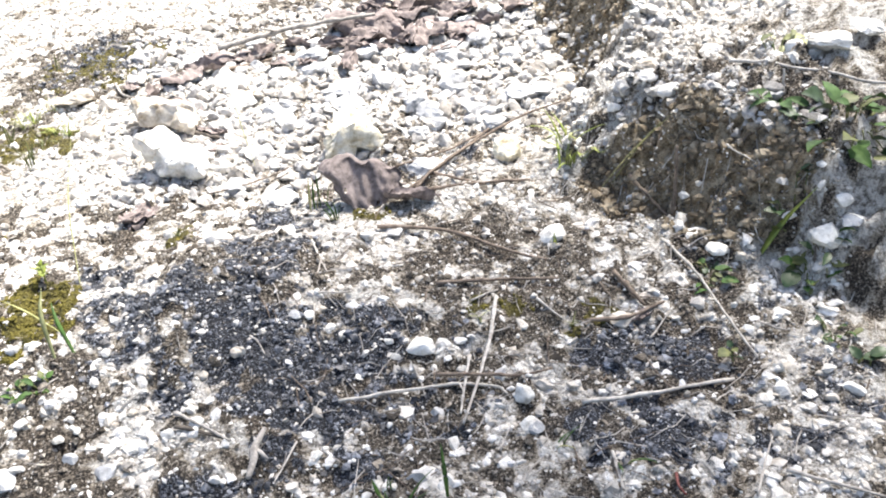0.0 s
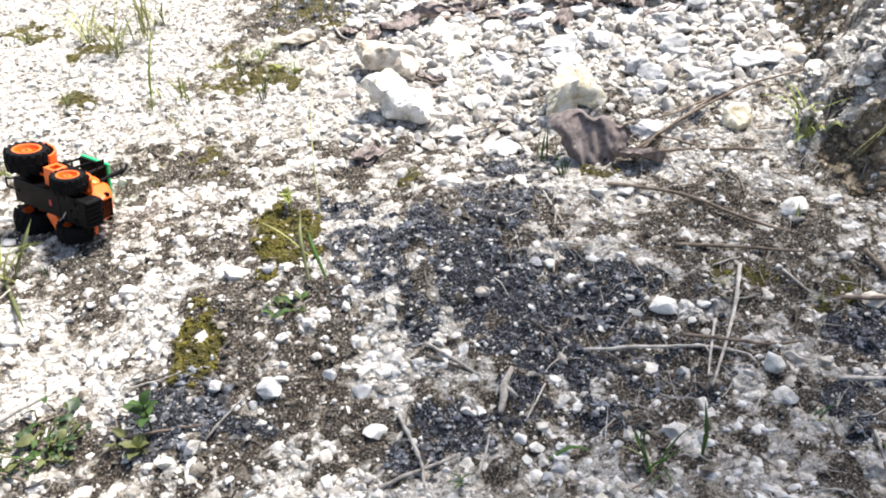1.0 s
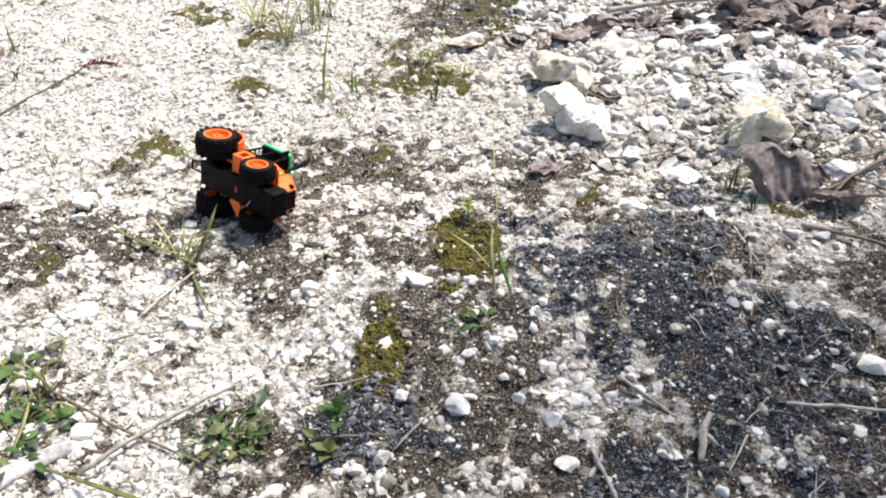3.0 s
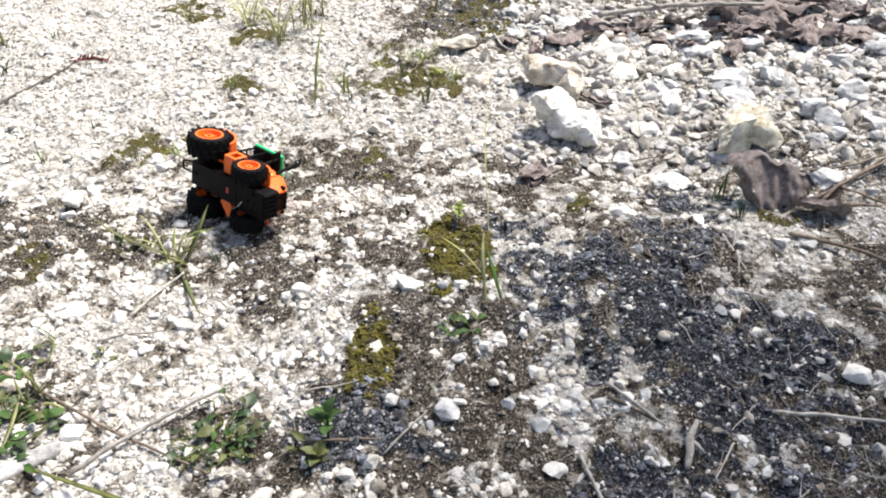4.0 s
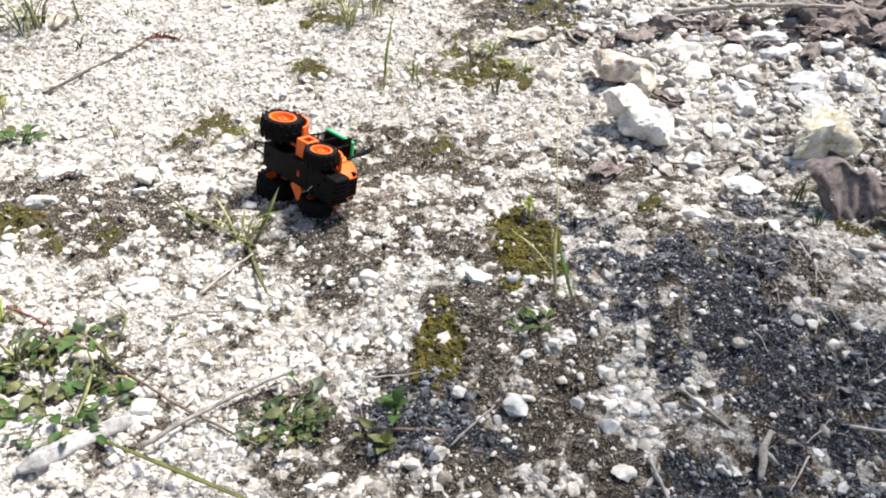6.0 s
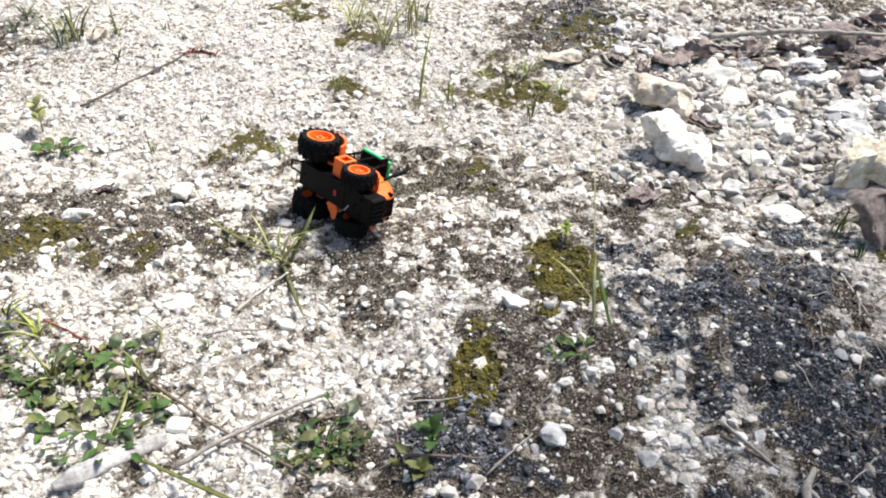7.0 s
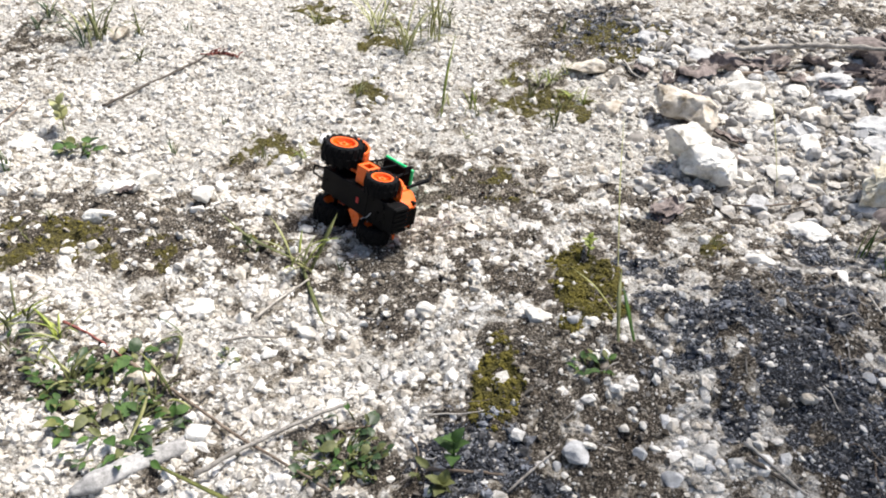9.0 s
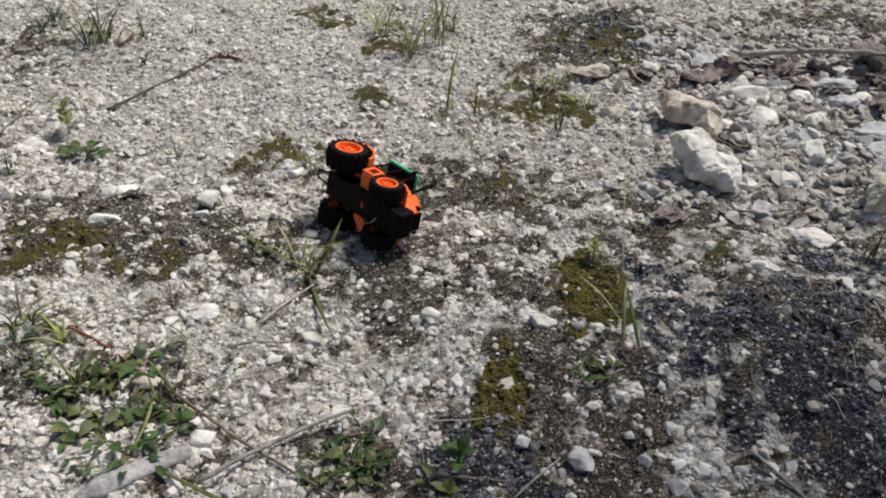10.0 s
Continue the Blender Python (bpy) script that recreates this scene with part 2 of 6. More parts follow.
def mat_ground():
    m, n, l, b = material("gravelly_ground", 0.95)
    where = n.new("ShaderNodeNewGeometry").outputs["Position"]
    masks = {}
    for kind in [*PATCHES, "clay"]:
        a = n.new("ShaderNodeAttribute")
        a.attribute_name = kind
        masks[kind] = a.outputs["Fac"]
    grain = noise_node(n, l, 420, 5, where, 0.7)
    mid = noise_node(n, l, 90, 6, where, 0.7)
    wide = noise_node(n, l, 9, 4, where)
    cell = n.new("ShaderNodeTexVoronoi")
    cell.inputs["Scale"].default_value = 210
    l.new(where, cell.inputs["Vector"])
    chalk = ramp(n, l, mid.outputs[0], [(0.39, (0.08, 0.065, 0.048)), (0.448, (0.4, 0.365, 0.32)), (0.525, (0.81, 0.785, 0.735))])
    chalk = mixed(n, l, 0.3, chalk, ramp(n, l, cell.outputs["Color"], [(0.2, (0.14, 0.13, 0.11)), (0.8, (0.7, 0.68, 0.64))]))
    chalk = mixed(n, l, 0.7, chalk, ramp(n, l, grain.outputs[0], [(0.38, (0.3, 0.28, 0.25)), (0.5, (0.9, 0.89, 0.87)), (0.6, (1, 1, 1))]), "MULTIPLY")
    soil = ramp(n, l, grain.outputs[0], [(0.41, (0.012, 0.009, 0.006)), (0.5, (0.068, 0.055, 0.041)), (0.575, (0.2, 0.173, 0.138)), (0.66, (0.58, 0.545, 0.49))])
    soil = mixed(n, l, 0.6, soil, ramp(n, l, wide.outputs[0], [(0.35, (0.6, 0.5, 0.4)), (0.6, (1, 0.98, 0.95))]), "MULTIPLY")
    # dark soil, with the cool blue of skylit shade mixed into its colour
    dark = ramp(n, l, grain.outputs[0], [(0.42, (0.004, 0.004, 0.005)), (0.5, (0.018, 0.02, 0.026)), (0.57, (0.08, 0.087, 0.106)), (0.66, (0.42, 0.435, 0.475))])
    clay = ramp(n, l, mid.outputs[0], [(0.34, (0.06, 0.042, 0.022)), (0.46, (0.24, 0.18, 0.105)), (0.6, (0.46, 0.385, 0.27))])
    clay = mixed(n, l, 0.6, clay, ramp(n, l, grain.outputs[0], [(0.38, (0.3, 0.27, 0.22)), (0.56, (1, 1, 1))]), "MULTIPLY")
    moss = ramp(n, l, grain.outputs[0], [(0.38, (0.03, 0.025, 0.006)), (0.52, (0.09, 0.075, 0.014)), (0.66, (0.19, 0.165, 0.04))])

    def ragged(mask, lo, hi):
        s = n.new("ShaderNodeMath")
        s.operation = "ADD"
        l.new(mask, s.inputs[0])
        k = n.new("ShaderNodeMath")
        k.operation = "MULTIPLY_ADD"
        l.new(mid.outputs[0], k.inputs[0])
        k.inputs[1].default_value, k.inputs[2].default_value = 0.9, -0.45
        l.new(k.outputs[0], s.inputs[1])
        r = n.new("ShaderNodeMapRange")
        r.interpolation_type = "SMOOTHSTEP"
        r.inputs["From Min"].default_value, r.inputs["From Max"].default_value = lo, hi
        l.new(s.outputs[0], r.inputs["Value"])
        return r.outputs["Result"]

    silt = ramp(n, l, grain.outputs[0], [(0.36, (0.06, 0.045, 0.03)), (0.48, (0.26, 0.22, 0.165)), (0.62, (0.56, 0.51, 0.43))])
    c = mixed(n, l, ragged(masks["soil"], 0.16, 0.46), chalk, silt)
    c = mixed(n, l, ragged(masks["soil"], 0.38, 0.6), c, soil)
    c = mixed(n, l, ragged(masks["dark"], 0.36, 0.6), c, dark)
    c = mixed(n, l, ragged(masks["clay"], 0.36, 0.6), c, clay)
    c = mixed(n, l, ragged(masks["moss"], 0.42, 0.62), c, moss)
    l.new(c, b.inputs["Base Color"])
    relief(n, l, b, [(grain.outputs[0], 0.6), (mid.outputs[0], 1.0), (cell.outputs["Distance"], -0.25)], 0.0095)
    return m


def mat_stone(name, low, mid_, high, spread=0.0, where_scale=1.0):
    """Limestone: pale faces with stains and pits. spread: how far stones differ from one another."""
    m, n, l, b = material(name, 0.92)
    geo = n.new("ShaderNodeNewGeometry")
    where = geo.outputs["Position"]
    a = noise_node(n, l, 60 * where_scale, 6, where, 0.65)
    f = noise_node(n, l, 500, 4, where, 0.7)
    c = ramp(n, l, a.outputs[0], [(0.3, low), (0.45, mid_), (0.62, high)])
    if spread:
        pick = ramp(n, l, geo.outputs["Random Per Island"], [(0.0, (0.42, 0.4, 0.38)), (0.12, (0.62, 0.57, 0.5)), (0.35, (0.85, 0.82, 0.78)), (0.6, (1, 1, 1)), (0.85, (0.78, 0.8, 0.84)), (1.0, (1, 0.97, 0.9))])
        c = mixed(n, l, spread, c, pick, "MULTIPLY")
    c = mixed(n, l, 0.25, c, ramp(n, l, f.outputs[0], [(0.35, (0.5, 0.48, 0.45)), (0.6, (1, 1, 1))]), "MULTIPLY")
    l.new(c, b.inputs["Base Color"])
    relief(n, l, b, [(a.outputs[0], 0.6), (f.outputs[0], 0.3)], 0.004)
    return m


def mat_wood(name, low, high):
    m, n, l, b = material(name, 0.85)
    at = n.new("ShaderNodeTexCoord").outputs["Object"]
    a = noise_node(n, l, 120, 5, at, 0.7)
    f = noise_node(n, l, 25, 3, at)
    c = ramp(n, l, a.outputs[0], [(0.33, low), (0.62, high)])
    c = mixed(n, l, 0.4, c, ramp(n, l, f.outputs[0], [(0.35, (0.45, 0.43, 0.4)), (0.6, (1, 1, 1))]), "MULTIPLY")
    l.new(c, b.inputs["Base Color"])
    relief(n, l, b, [(a.outputs[0], 0.6)], 0.002)
    return m


def mat_leaf(name, low, high, shine=0.5):
    m, n, l, b = material(name, shine)
    at = n.new("ShaderNodeNewGeometry").outputs["Position"]
    r = n.new("ShaderNodeObjectInfo").outputs["Random"]
    a = noise_node(n, l, 70, 4, at)
    c = ramp(n, l, a.outputs[0], [(0.3, low), (0.68, high)])
    c = mixed(n, l, 0.7, c, ramp(n, l, r, [(0, (0.6, 0.62, 0.55)), (0.5, (1, 1, 1)), (1, (1.0, 0.97, 0.65))]), "MULTIPLY")
    l.new(c, b.inputs["Base Color"])
    b.inputs["Transmission Weight"].default_value = 0.0
    relief(n, l, b, [(a.outputs[0], 0.4)], 0.002)
    return m


def mat_plastic(name, colour, roughness=0.35, dust=0.15, gloss=0.5):
    m, n, l, b = material(name, roughness)
    b.inputs["Specular IOR Level"].default_value = gloss
    at = n.new("ShaderNodeTexCoord").outputs["Object"]
    a = noise_node(n, l, 90, 5, at, 0.7)
    f = noise_node(n, l, 700, 3, at)
    c = mixed(n, l, ramp(n, l, a.outputs[0], [(0.52, (0, 0, 0)), (0.75, (dust, dust, dust))]), colour, (0.42, 0.38, 0.33))
    l.new(c, b.inputs["Base Color"])
    l.new(ramp(n, l, a.outputs[0], [(0.3, (roughness * 0.85,) * 3), (0.7, (min(1, roughness * 1.4),) * 3)]), b.inputs["Roughness"])
    relief(n, l, b, [(f.outputs[0], 0.15)], 0.0006)
    return m


GROUND = mat_ground()
GRAVEL = mat_stone("chalk_gravel", (0.34, 0.315, 0.27), (0.65, 0.62, 0.57), (0.86, 0.84, 0.8), 0.75)
RUBBLE = mat_stone("limestone_rubble", (0.2, 0.192, 0.18), (0.42, 0.405, 0.385), (0.66, 0.64, 0.61), 0.8)
CLAY = mat_stone("brown_clay", (0.06, 0.045, 0.028), (0.2, 0.158, 0.104), (0.43, 0.37, 0.275), 0.9)
# bluish tint paints skylit shade onto the dark soil crumbs
CRUMBS = mat_stone("grey_crumbs", (0.014, 0.015, 0.018), (0.06, 0.065, 0.078), (0.32, 0.335, 0.37), 1.0)
BROWN = mat_stone("brown_crumbs", (0.026, 0.021, 0.016), (0.1, 0.086, 0.068), (0.4, 0.365, 0.315), 0.95)
STONES = {
    "white": mat_stone("white_limestone", (0.34, 0.31, 0.26), (0.7, 0.67, 0.61), (0.87, 0.85, 0.8)),
    "tan": mat_stone("tan_limestone", (0.24, 0.19, 0.13), (0.48, 0.42, 0.34), (0.68, 0.63, 0.55)),
    "grey": mat_stone("grey_limestone", (0.2, 0.2, 0.2), (0.4, 0.4, 0.4), (0.6, 0.6, 0.6)),
    "yellow": mat_stone("yellowed_limestone", (0.25, 0.19, 0.1), (0.6, 0.54, 0.4), (0.8, 0.77, 0.68)),
    "dark": mat_stone("dark_stone", (0.05, 0.05, 0.05), (0.09, 0.09, 0.09), (0.16, 0.15, 0.14)),
}
WOODS = {
    "pale": mat_wood("bleached_twig", (0.26, 0.23, 0.2), (0.58, 0.54, 0.48)),
    "grey": mat_wood("grey_twig", (0.16, 0.145, 0.13), (0.42, 0.39, 0.35)),
    "brown": mat_wood("brown_twig", (0.07, 0.05, 0.035), (0.24, 0.185, 0.14)),
    "dark": mat_wood("dark_twig", (0.03, 0.025, 0.02), (0.12, 0.1, 0.08)),
    "red": mat_wood("red_stem", (0.12, 0.03, 0.025), (0.28, 0.1, 0.08)),
}
DRIFTWOOD = mat_wood("bleached_driftwood", (0.2, 0.195, 0.19), (0.52, 0.51, 0.5))
DRY_LEAF = mat_wood("dry_leaf", (0.085, 0.066, 0.061), (0.26, 0.215, 0.2))
LEAVES = {
    "green": mat_leaf("green_leaf", (0.016, 0.045, 0.006), (0.062, 0.135, 0.018), 0.75),
    "olive": mat_leaf("olive_leaf", (0.05, 0.062, 0.015), (0.15, 0.16, 0.05), 0.65),
    "dark": mat_leaf("dark_leaf", (0.015, 0.035, 0.01), (0.045, 0.085, 0.025)),
    "pale": mat_leaf("straw_leaf", (0.18, 0.19, 0.07), (0.4, 0.4, 0.2), 0.6),
    "yellow": mat_leaf("yellow_green_leaf", (0.12, 0.17, 0.02), (0.32, 0.36, 0.07)),
}
MOSS = mat_leaf("moss", (0.028, 0.025, 0.004), (0.15, 0.125, 0.017), 0.95)


# ---- mesh helpers ----
def link_mesh(name, bm, mat, parent=None, label="", soft=False, kind=""):
    me = bpy.data.meshes.new(name)
    bm.normal_update()
    bm.to_mesh(me)
    bm.free()
    me.materials.append(mat)
    if soft:
        me.shade_smooth()
    ob = new(name, me)
    if parent is not None:
        ob.parent = parent
    return tagged(ob, label=label, kind=kind)


def part(name, bm, mat, parent, label="", soft=False):
    return link_mesh(name, bm, mat, parent, label, soft)


def arrays_mesh(name, verts, faces, mat, soft=False):
    me = bpy.data.meshes.new(name)
    verts, faces = np.asarray(verts, np.float32), np.asarray(faces, np.int32)
    me.vertices.add(len(verts))
    me.vertices.foreach_set("co", verts.ravel())
    k = faces.shape[1]
    me.loops.add(faces.size)
    me.loops.foreach_set("vertex_index", faces.ravel())
    me.polygons.add(len(faces))
    me.polygons.foreach_set("loop_start", np.arange(0, faces.size, k, dtype=np.int32))
    me.update(calc_edges=True)
    me.materials.append(mat)
    if soft:
        me.shade_smooth()
    else:
        me.shade_flat()
    return me


# ---- the ground sheet ----
def axis_steps(lo, hi, step, far):
    inner = np.arange(lo, hi, step)
    out = step * np.cumsum(1.25 ** np.arange(1, 60))
    out = out[out < far]
    return np.concatenate([lo - out[::-1], inner, inner[-1] + out])


gx, gy = axis_steps(-1.35, 1.25, 0.0044, 60), axis_steps(0.05, 1.95, 0.0044, 60)
GX, GY = np.meshgrid(gx, gy)
gverts = np.stack([GX.ravel(), GY.ravel(), height(GX.ravel(), GY.ravel())], 1)
nx, ny = len(gx), len(gy)
corner = (np.arange(ny - 1)[:, None] * nx + np.arange(nx - 1)[None]).ravel()
ground_mesh = arrays_mesh("ground", gverts, np.stack([corner, corner + 1, corner + nx + 1, corner + nx], 1), GROUND, True)
for kind in PATCHES:
    layer = ground_mesh.attributes.new(kind, "FLOAT", "POINT")
    layer.data.foreach_set("value", cover(kind, gverts[:, 0], gverts[:, 1]).astype(np.float32))
layer = ground_mesh.attributes.new("clay", "FLOAT", "POINT")
layer.data.foreach_set("value", (0.95 * bank_face(gverts[:, 0], gverts[:, 1])).astype(np.float32))
tagged(new("ground", ground_mesh), "chalky gravel ground with bare dark soil and moss, darkened further for shade", "ground", kind="structure")


# ---- gravel ----
ICO_V, ICO_F = None, None
bm = bmesh.new()
bmesh.ops.create_icosphere(bm, subdivisions=1, radius=1.0)
ICO_V = np.array([v.co[:] for v in bm.verts])
ICO_F = np.array([[v.index for v in f.verts] for f in bm.faces])
bm.free()
bm = bmesh.new()
bmesh.ops.create_icosphere(bm, subdivisions=2, radius=1.0)
ICO2_V = np.array([v.co[:] for v in bm.verts])
ICO2_F = np.array([[v.index for v in f.verts] for f in bm.faces])
bm.free()
OCT_V = np.array([(1, 0, 0), (-1, 0, 0), (0, 1, 0), (0, -1, 0), (0, 0, 1), (0, 0, -1)], float)
OCT_F = np.array([(0, 2, 4), (2, 1, 4), (1, 3, 4), (3, 0, 4), (2, 0, 5), (1, 2, 5), (3, 1, 5), (0, 3, 5)])
rng = np.random.default_rng(5)


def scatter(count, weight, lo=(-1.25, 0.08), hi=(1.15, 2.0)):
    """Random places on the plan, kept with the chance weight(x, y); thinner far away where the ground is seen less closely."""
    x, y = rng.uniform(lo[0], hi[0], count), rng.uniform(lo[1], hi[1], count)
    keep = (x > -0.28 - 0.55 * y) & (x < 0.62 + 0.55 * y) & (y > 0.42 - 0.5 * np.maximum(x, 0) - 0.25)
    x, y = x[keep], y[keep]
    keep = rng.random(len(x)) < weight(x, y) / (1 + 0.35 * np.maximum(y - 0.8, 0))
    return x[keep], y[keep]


def pebbles(name, x, y, size, mat, label, verts=None, faces=None, sink=0.4, flat=(0.4, 0.85), ragged=0.36, cuts=0, soft=False):
    verts, faces = ICO_V if verts is None else verts, ICO_F if faces is None else faces
    n, k = len(x), len(verts)
    v = verts[None] * (1 + rng.uniform(-ragged, ragged, (n, k, 1)))
    for _ in range(cuts):
        d = rng.normal(size=(n, 1, 3))
        d = d / np.linalg.norm(d, axis=2, keepdims=True)
        v = v - d * np.maximum((v * d).sum(2, keepdims=True) - rng.uniform(0.4, 0.8, (n, 1, 1)), 0)
    v = v * np.stack([rng.uniform(0.75, 1.25, n), rng.uniform(0.7, 1.1, n), rng.uniform(*flat, n)], 1)[:, None] * (size / 2)[:, None, None]
    axis = rng.normal(size=(n, 3)) * (0.45, 0.45, 0.2)
    tilt_x, tilt_y, turn = axis[:, 0], axis[:, 1], rng.uniform(0, 6.283, n)
    c, s = np.cos(tilt_x)[:, None], np.sin(tilt_x)[:, None]
    v = np.stack([v[..., 0], c * v[..., 1] - s * v[..., 2], s * v[..., 1] + c * v[..., 2]], -1)
    c, s = np.cos(tilt_y)[:, None], np.sin(tilt_y)[:, None]
    v = np.stack([c * v[..., 0] + s * v[..., 2], v[..., 1], -s * v[..., 0] + c * v[..., 2]], -1)
    c, s = np.cos(turn)[:, None], np.sin(turn)[:, None]
    v = np.stack([c * v[..., 0] - s * v[..., 1], s * v[..., 0] + c * v[..., 1], v[..., 2]], -1)
    z = height(x, y) + size * (0.35 - sink)
    v = v + np.stack([x, y, z], 1)[:, None]
    f = (faces[None] + (np.arange(n) * k)[:, None, None]).reshape(-1, 3)
    me = arrays_mesh(name, v.reshape(-1, 3), f, mat, soft)
    return tagged(new(name, me), label, "soil" if mat in (CRUMBS, BROWN, CLAY) else "gravel", kind="stuff")


def chalk_weight(x, y):
    bare = 1 - smooth(0.12, 0.62, np.maximum(np.maximum(cover("soil", x, y), cover("dark", x, y)), 1.3 * cover("moss", x, y)))
    clump = smooth(0.25, 0.6, fractal(x, y, 22, 71))
    return np.clip(bare * (0.45 + 0.55 * clump) + 0.03, 0, 1)


def soil_weight(x, y):
    return np.clip(np.maximum(cover("soil", x, y), cover("dark", x, y)), 0, 1) * (0.25 + 0.75 * smooth(0.3, 0.65, fractal(x, y, 30, 77)))


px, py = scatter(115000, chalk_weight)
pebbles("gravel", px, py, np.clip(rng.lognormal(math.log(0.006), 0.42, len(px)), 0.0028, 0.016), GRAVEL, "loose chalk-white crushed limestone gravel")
px, py = scatter(4500, chalk_weight)
pebbles("coarse_gravel", px, py, np.clip(rng.lognormal(math.log(0.0115), 0.28, len(px)), 0.008, 0.021), GRAVEL, "coarser angular white limestone chips", ICO2_V, ICO2_F)
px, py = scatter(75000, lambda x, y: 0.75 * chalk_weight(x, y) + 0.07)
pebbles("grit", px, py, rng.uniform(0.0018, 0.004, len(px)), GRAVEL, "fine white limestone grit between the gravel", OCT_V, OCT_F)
px, py = scatter(60000, lambda x, y: 0.75 * chalk_weight(x, y) + 0.05, (-0.55, 0.08), (0.95, 0.75))
pebbles("near_grit", px, py, rng.uniform(0.002, 0.0048, len(px)), GRAVEL, "fine white limestone grit and crumbs", OCT_V, OCT_F)
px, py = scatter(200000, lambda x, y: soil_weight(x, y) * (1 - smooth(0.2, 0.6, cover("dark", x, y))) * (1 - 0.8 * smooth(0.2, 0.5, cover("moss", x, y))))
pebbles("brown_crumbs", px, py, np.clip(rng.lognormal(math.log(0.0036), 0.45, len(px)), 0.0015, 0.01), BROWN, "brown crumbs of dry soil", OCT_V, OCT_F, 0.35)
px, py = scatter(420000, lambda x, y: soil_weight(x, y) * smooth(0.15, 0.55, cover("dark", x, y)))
pebbles("soil_crumbs", px, py, np.clip(rng.lognormal(math.log(0.0043), 0.45, len(px)), 0.0015, 0.012), CRUMBS, "grey and black crumbs of crusted soil, tinted bluish for shade", OCT_V, OCT_F, 0.35)
px, py = scatter(16000, lambda x, y: soil_weight(x, y) * (1 - 0.85 * smooth(0.2, 0.5, cover("dark", x, y))))
pebbles("soil_clods", px, py, np.clip(rng.lognormal(math.log(0.0075), 0.4, len(px)), 0.004, 0.013), BROWN, "flat brown clods of crusted soil", sink=0.36, flat=(0.2, 0.45))
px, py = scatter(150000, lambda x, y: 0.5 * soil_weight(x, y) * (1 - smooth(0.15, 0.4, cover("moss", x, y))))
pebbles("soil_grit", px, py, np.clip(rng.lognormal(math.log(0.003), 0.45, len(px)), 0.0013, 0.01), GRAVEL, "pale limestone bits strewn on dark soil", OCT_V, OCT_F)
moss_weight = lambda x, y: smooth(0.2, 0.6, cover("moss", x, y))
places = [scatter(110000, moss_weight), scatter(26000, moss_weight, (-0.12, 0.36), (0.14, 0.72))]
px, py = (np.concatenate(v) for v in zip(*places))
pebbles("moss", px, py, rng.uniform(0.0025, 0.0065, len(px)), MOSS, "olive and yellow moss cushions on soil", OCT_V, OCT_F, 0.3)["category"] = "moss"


def rubble_weight(x, y):
    """Where broken stone lies thick: the open ground before the far end of the bank."""
    inside = smooth(0.1, 0.26, x) * smooth(0.76, 0.86, y) * (1 - smooth(1.3, 1.45, y)) * (1 - smooth(-0.02, 0.06, bank_side(x, y)))
    return inside * (0.3 + 0.7 * smooth(0.3, 0.6, fractal(x, y, 12, 83)))


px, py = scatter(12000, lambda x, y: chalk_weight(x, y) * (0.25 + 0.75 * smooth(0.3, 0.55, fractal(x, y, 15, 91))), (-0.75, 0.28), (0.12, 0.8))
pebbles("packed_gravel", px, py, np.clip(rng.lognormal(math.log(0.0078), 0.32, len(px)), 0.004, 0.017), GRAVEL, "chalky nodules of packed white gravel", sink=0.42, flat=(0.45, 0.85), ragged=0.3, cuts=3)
px, py = scatter(60000, lambda x, y: smooth(0.3, 0.9, bank_face(x, y)) * (0.2 + 0.8 * smooth(0.35, 0.6, fractal(x, y, 26, 97))), (0.62, 0.3), (1.1, 1.5))
pebbles("bank_clods", px, py, np.clip(rng.lognormal(math.log(0.0062), 0.5, len(px)), 0.0025, 0.018), CLAY, "crumbling brown clods on the cut face of the bank", None, None, 0.36, (0.5, 0.9), 0.34, 3)
px, py = scatter(9000, lambda x, y: smooth(0.075, 0.1, bank_side(x, y)) * (1 - smooth(0.12, 0.16, bank_side(x, y))) * smooth(0.36, 0.44, y), (0.66, 0.34), (1.15, 1.4))
pebbles("bank_crust", px, py, np.clip(rng.lognormal(math.log(0.0095), 0.5, len(px)), 0.003, 0.026), RUBBLE, "pale crusted lumps along the broken edge of the bank", ICO2_V, ICO2_F, 0.36, (0.35, 0.8), 0.25, 5)
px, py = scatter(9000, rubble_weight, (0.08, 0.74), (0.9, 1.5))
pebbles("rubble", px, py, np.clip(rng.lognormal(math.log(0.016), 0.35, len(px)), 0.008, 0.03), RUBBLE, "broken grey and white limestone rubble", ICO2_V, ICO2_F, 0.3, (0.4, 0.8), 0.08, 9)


# ---- stones ----
TONE_WORDS = {"white": "chalk-white limestone", "tan": "tan stained limestone", "grey": "dull grey limestone", "yellow": "yellow stained limestone", "dark": "dark brown"}


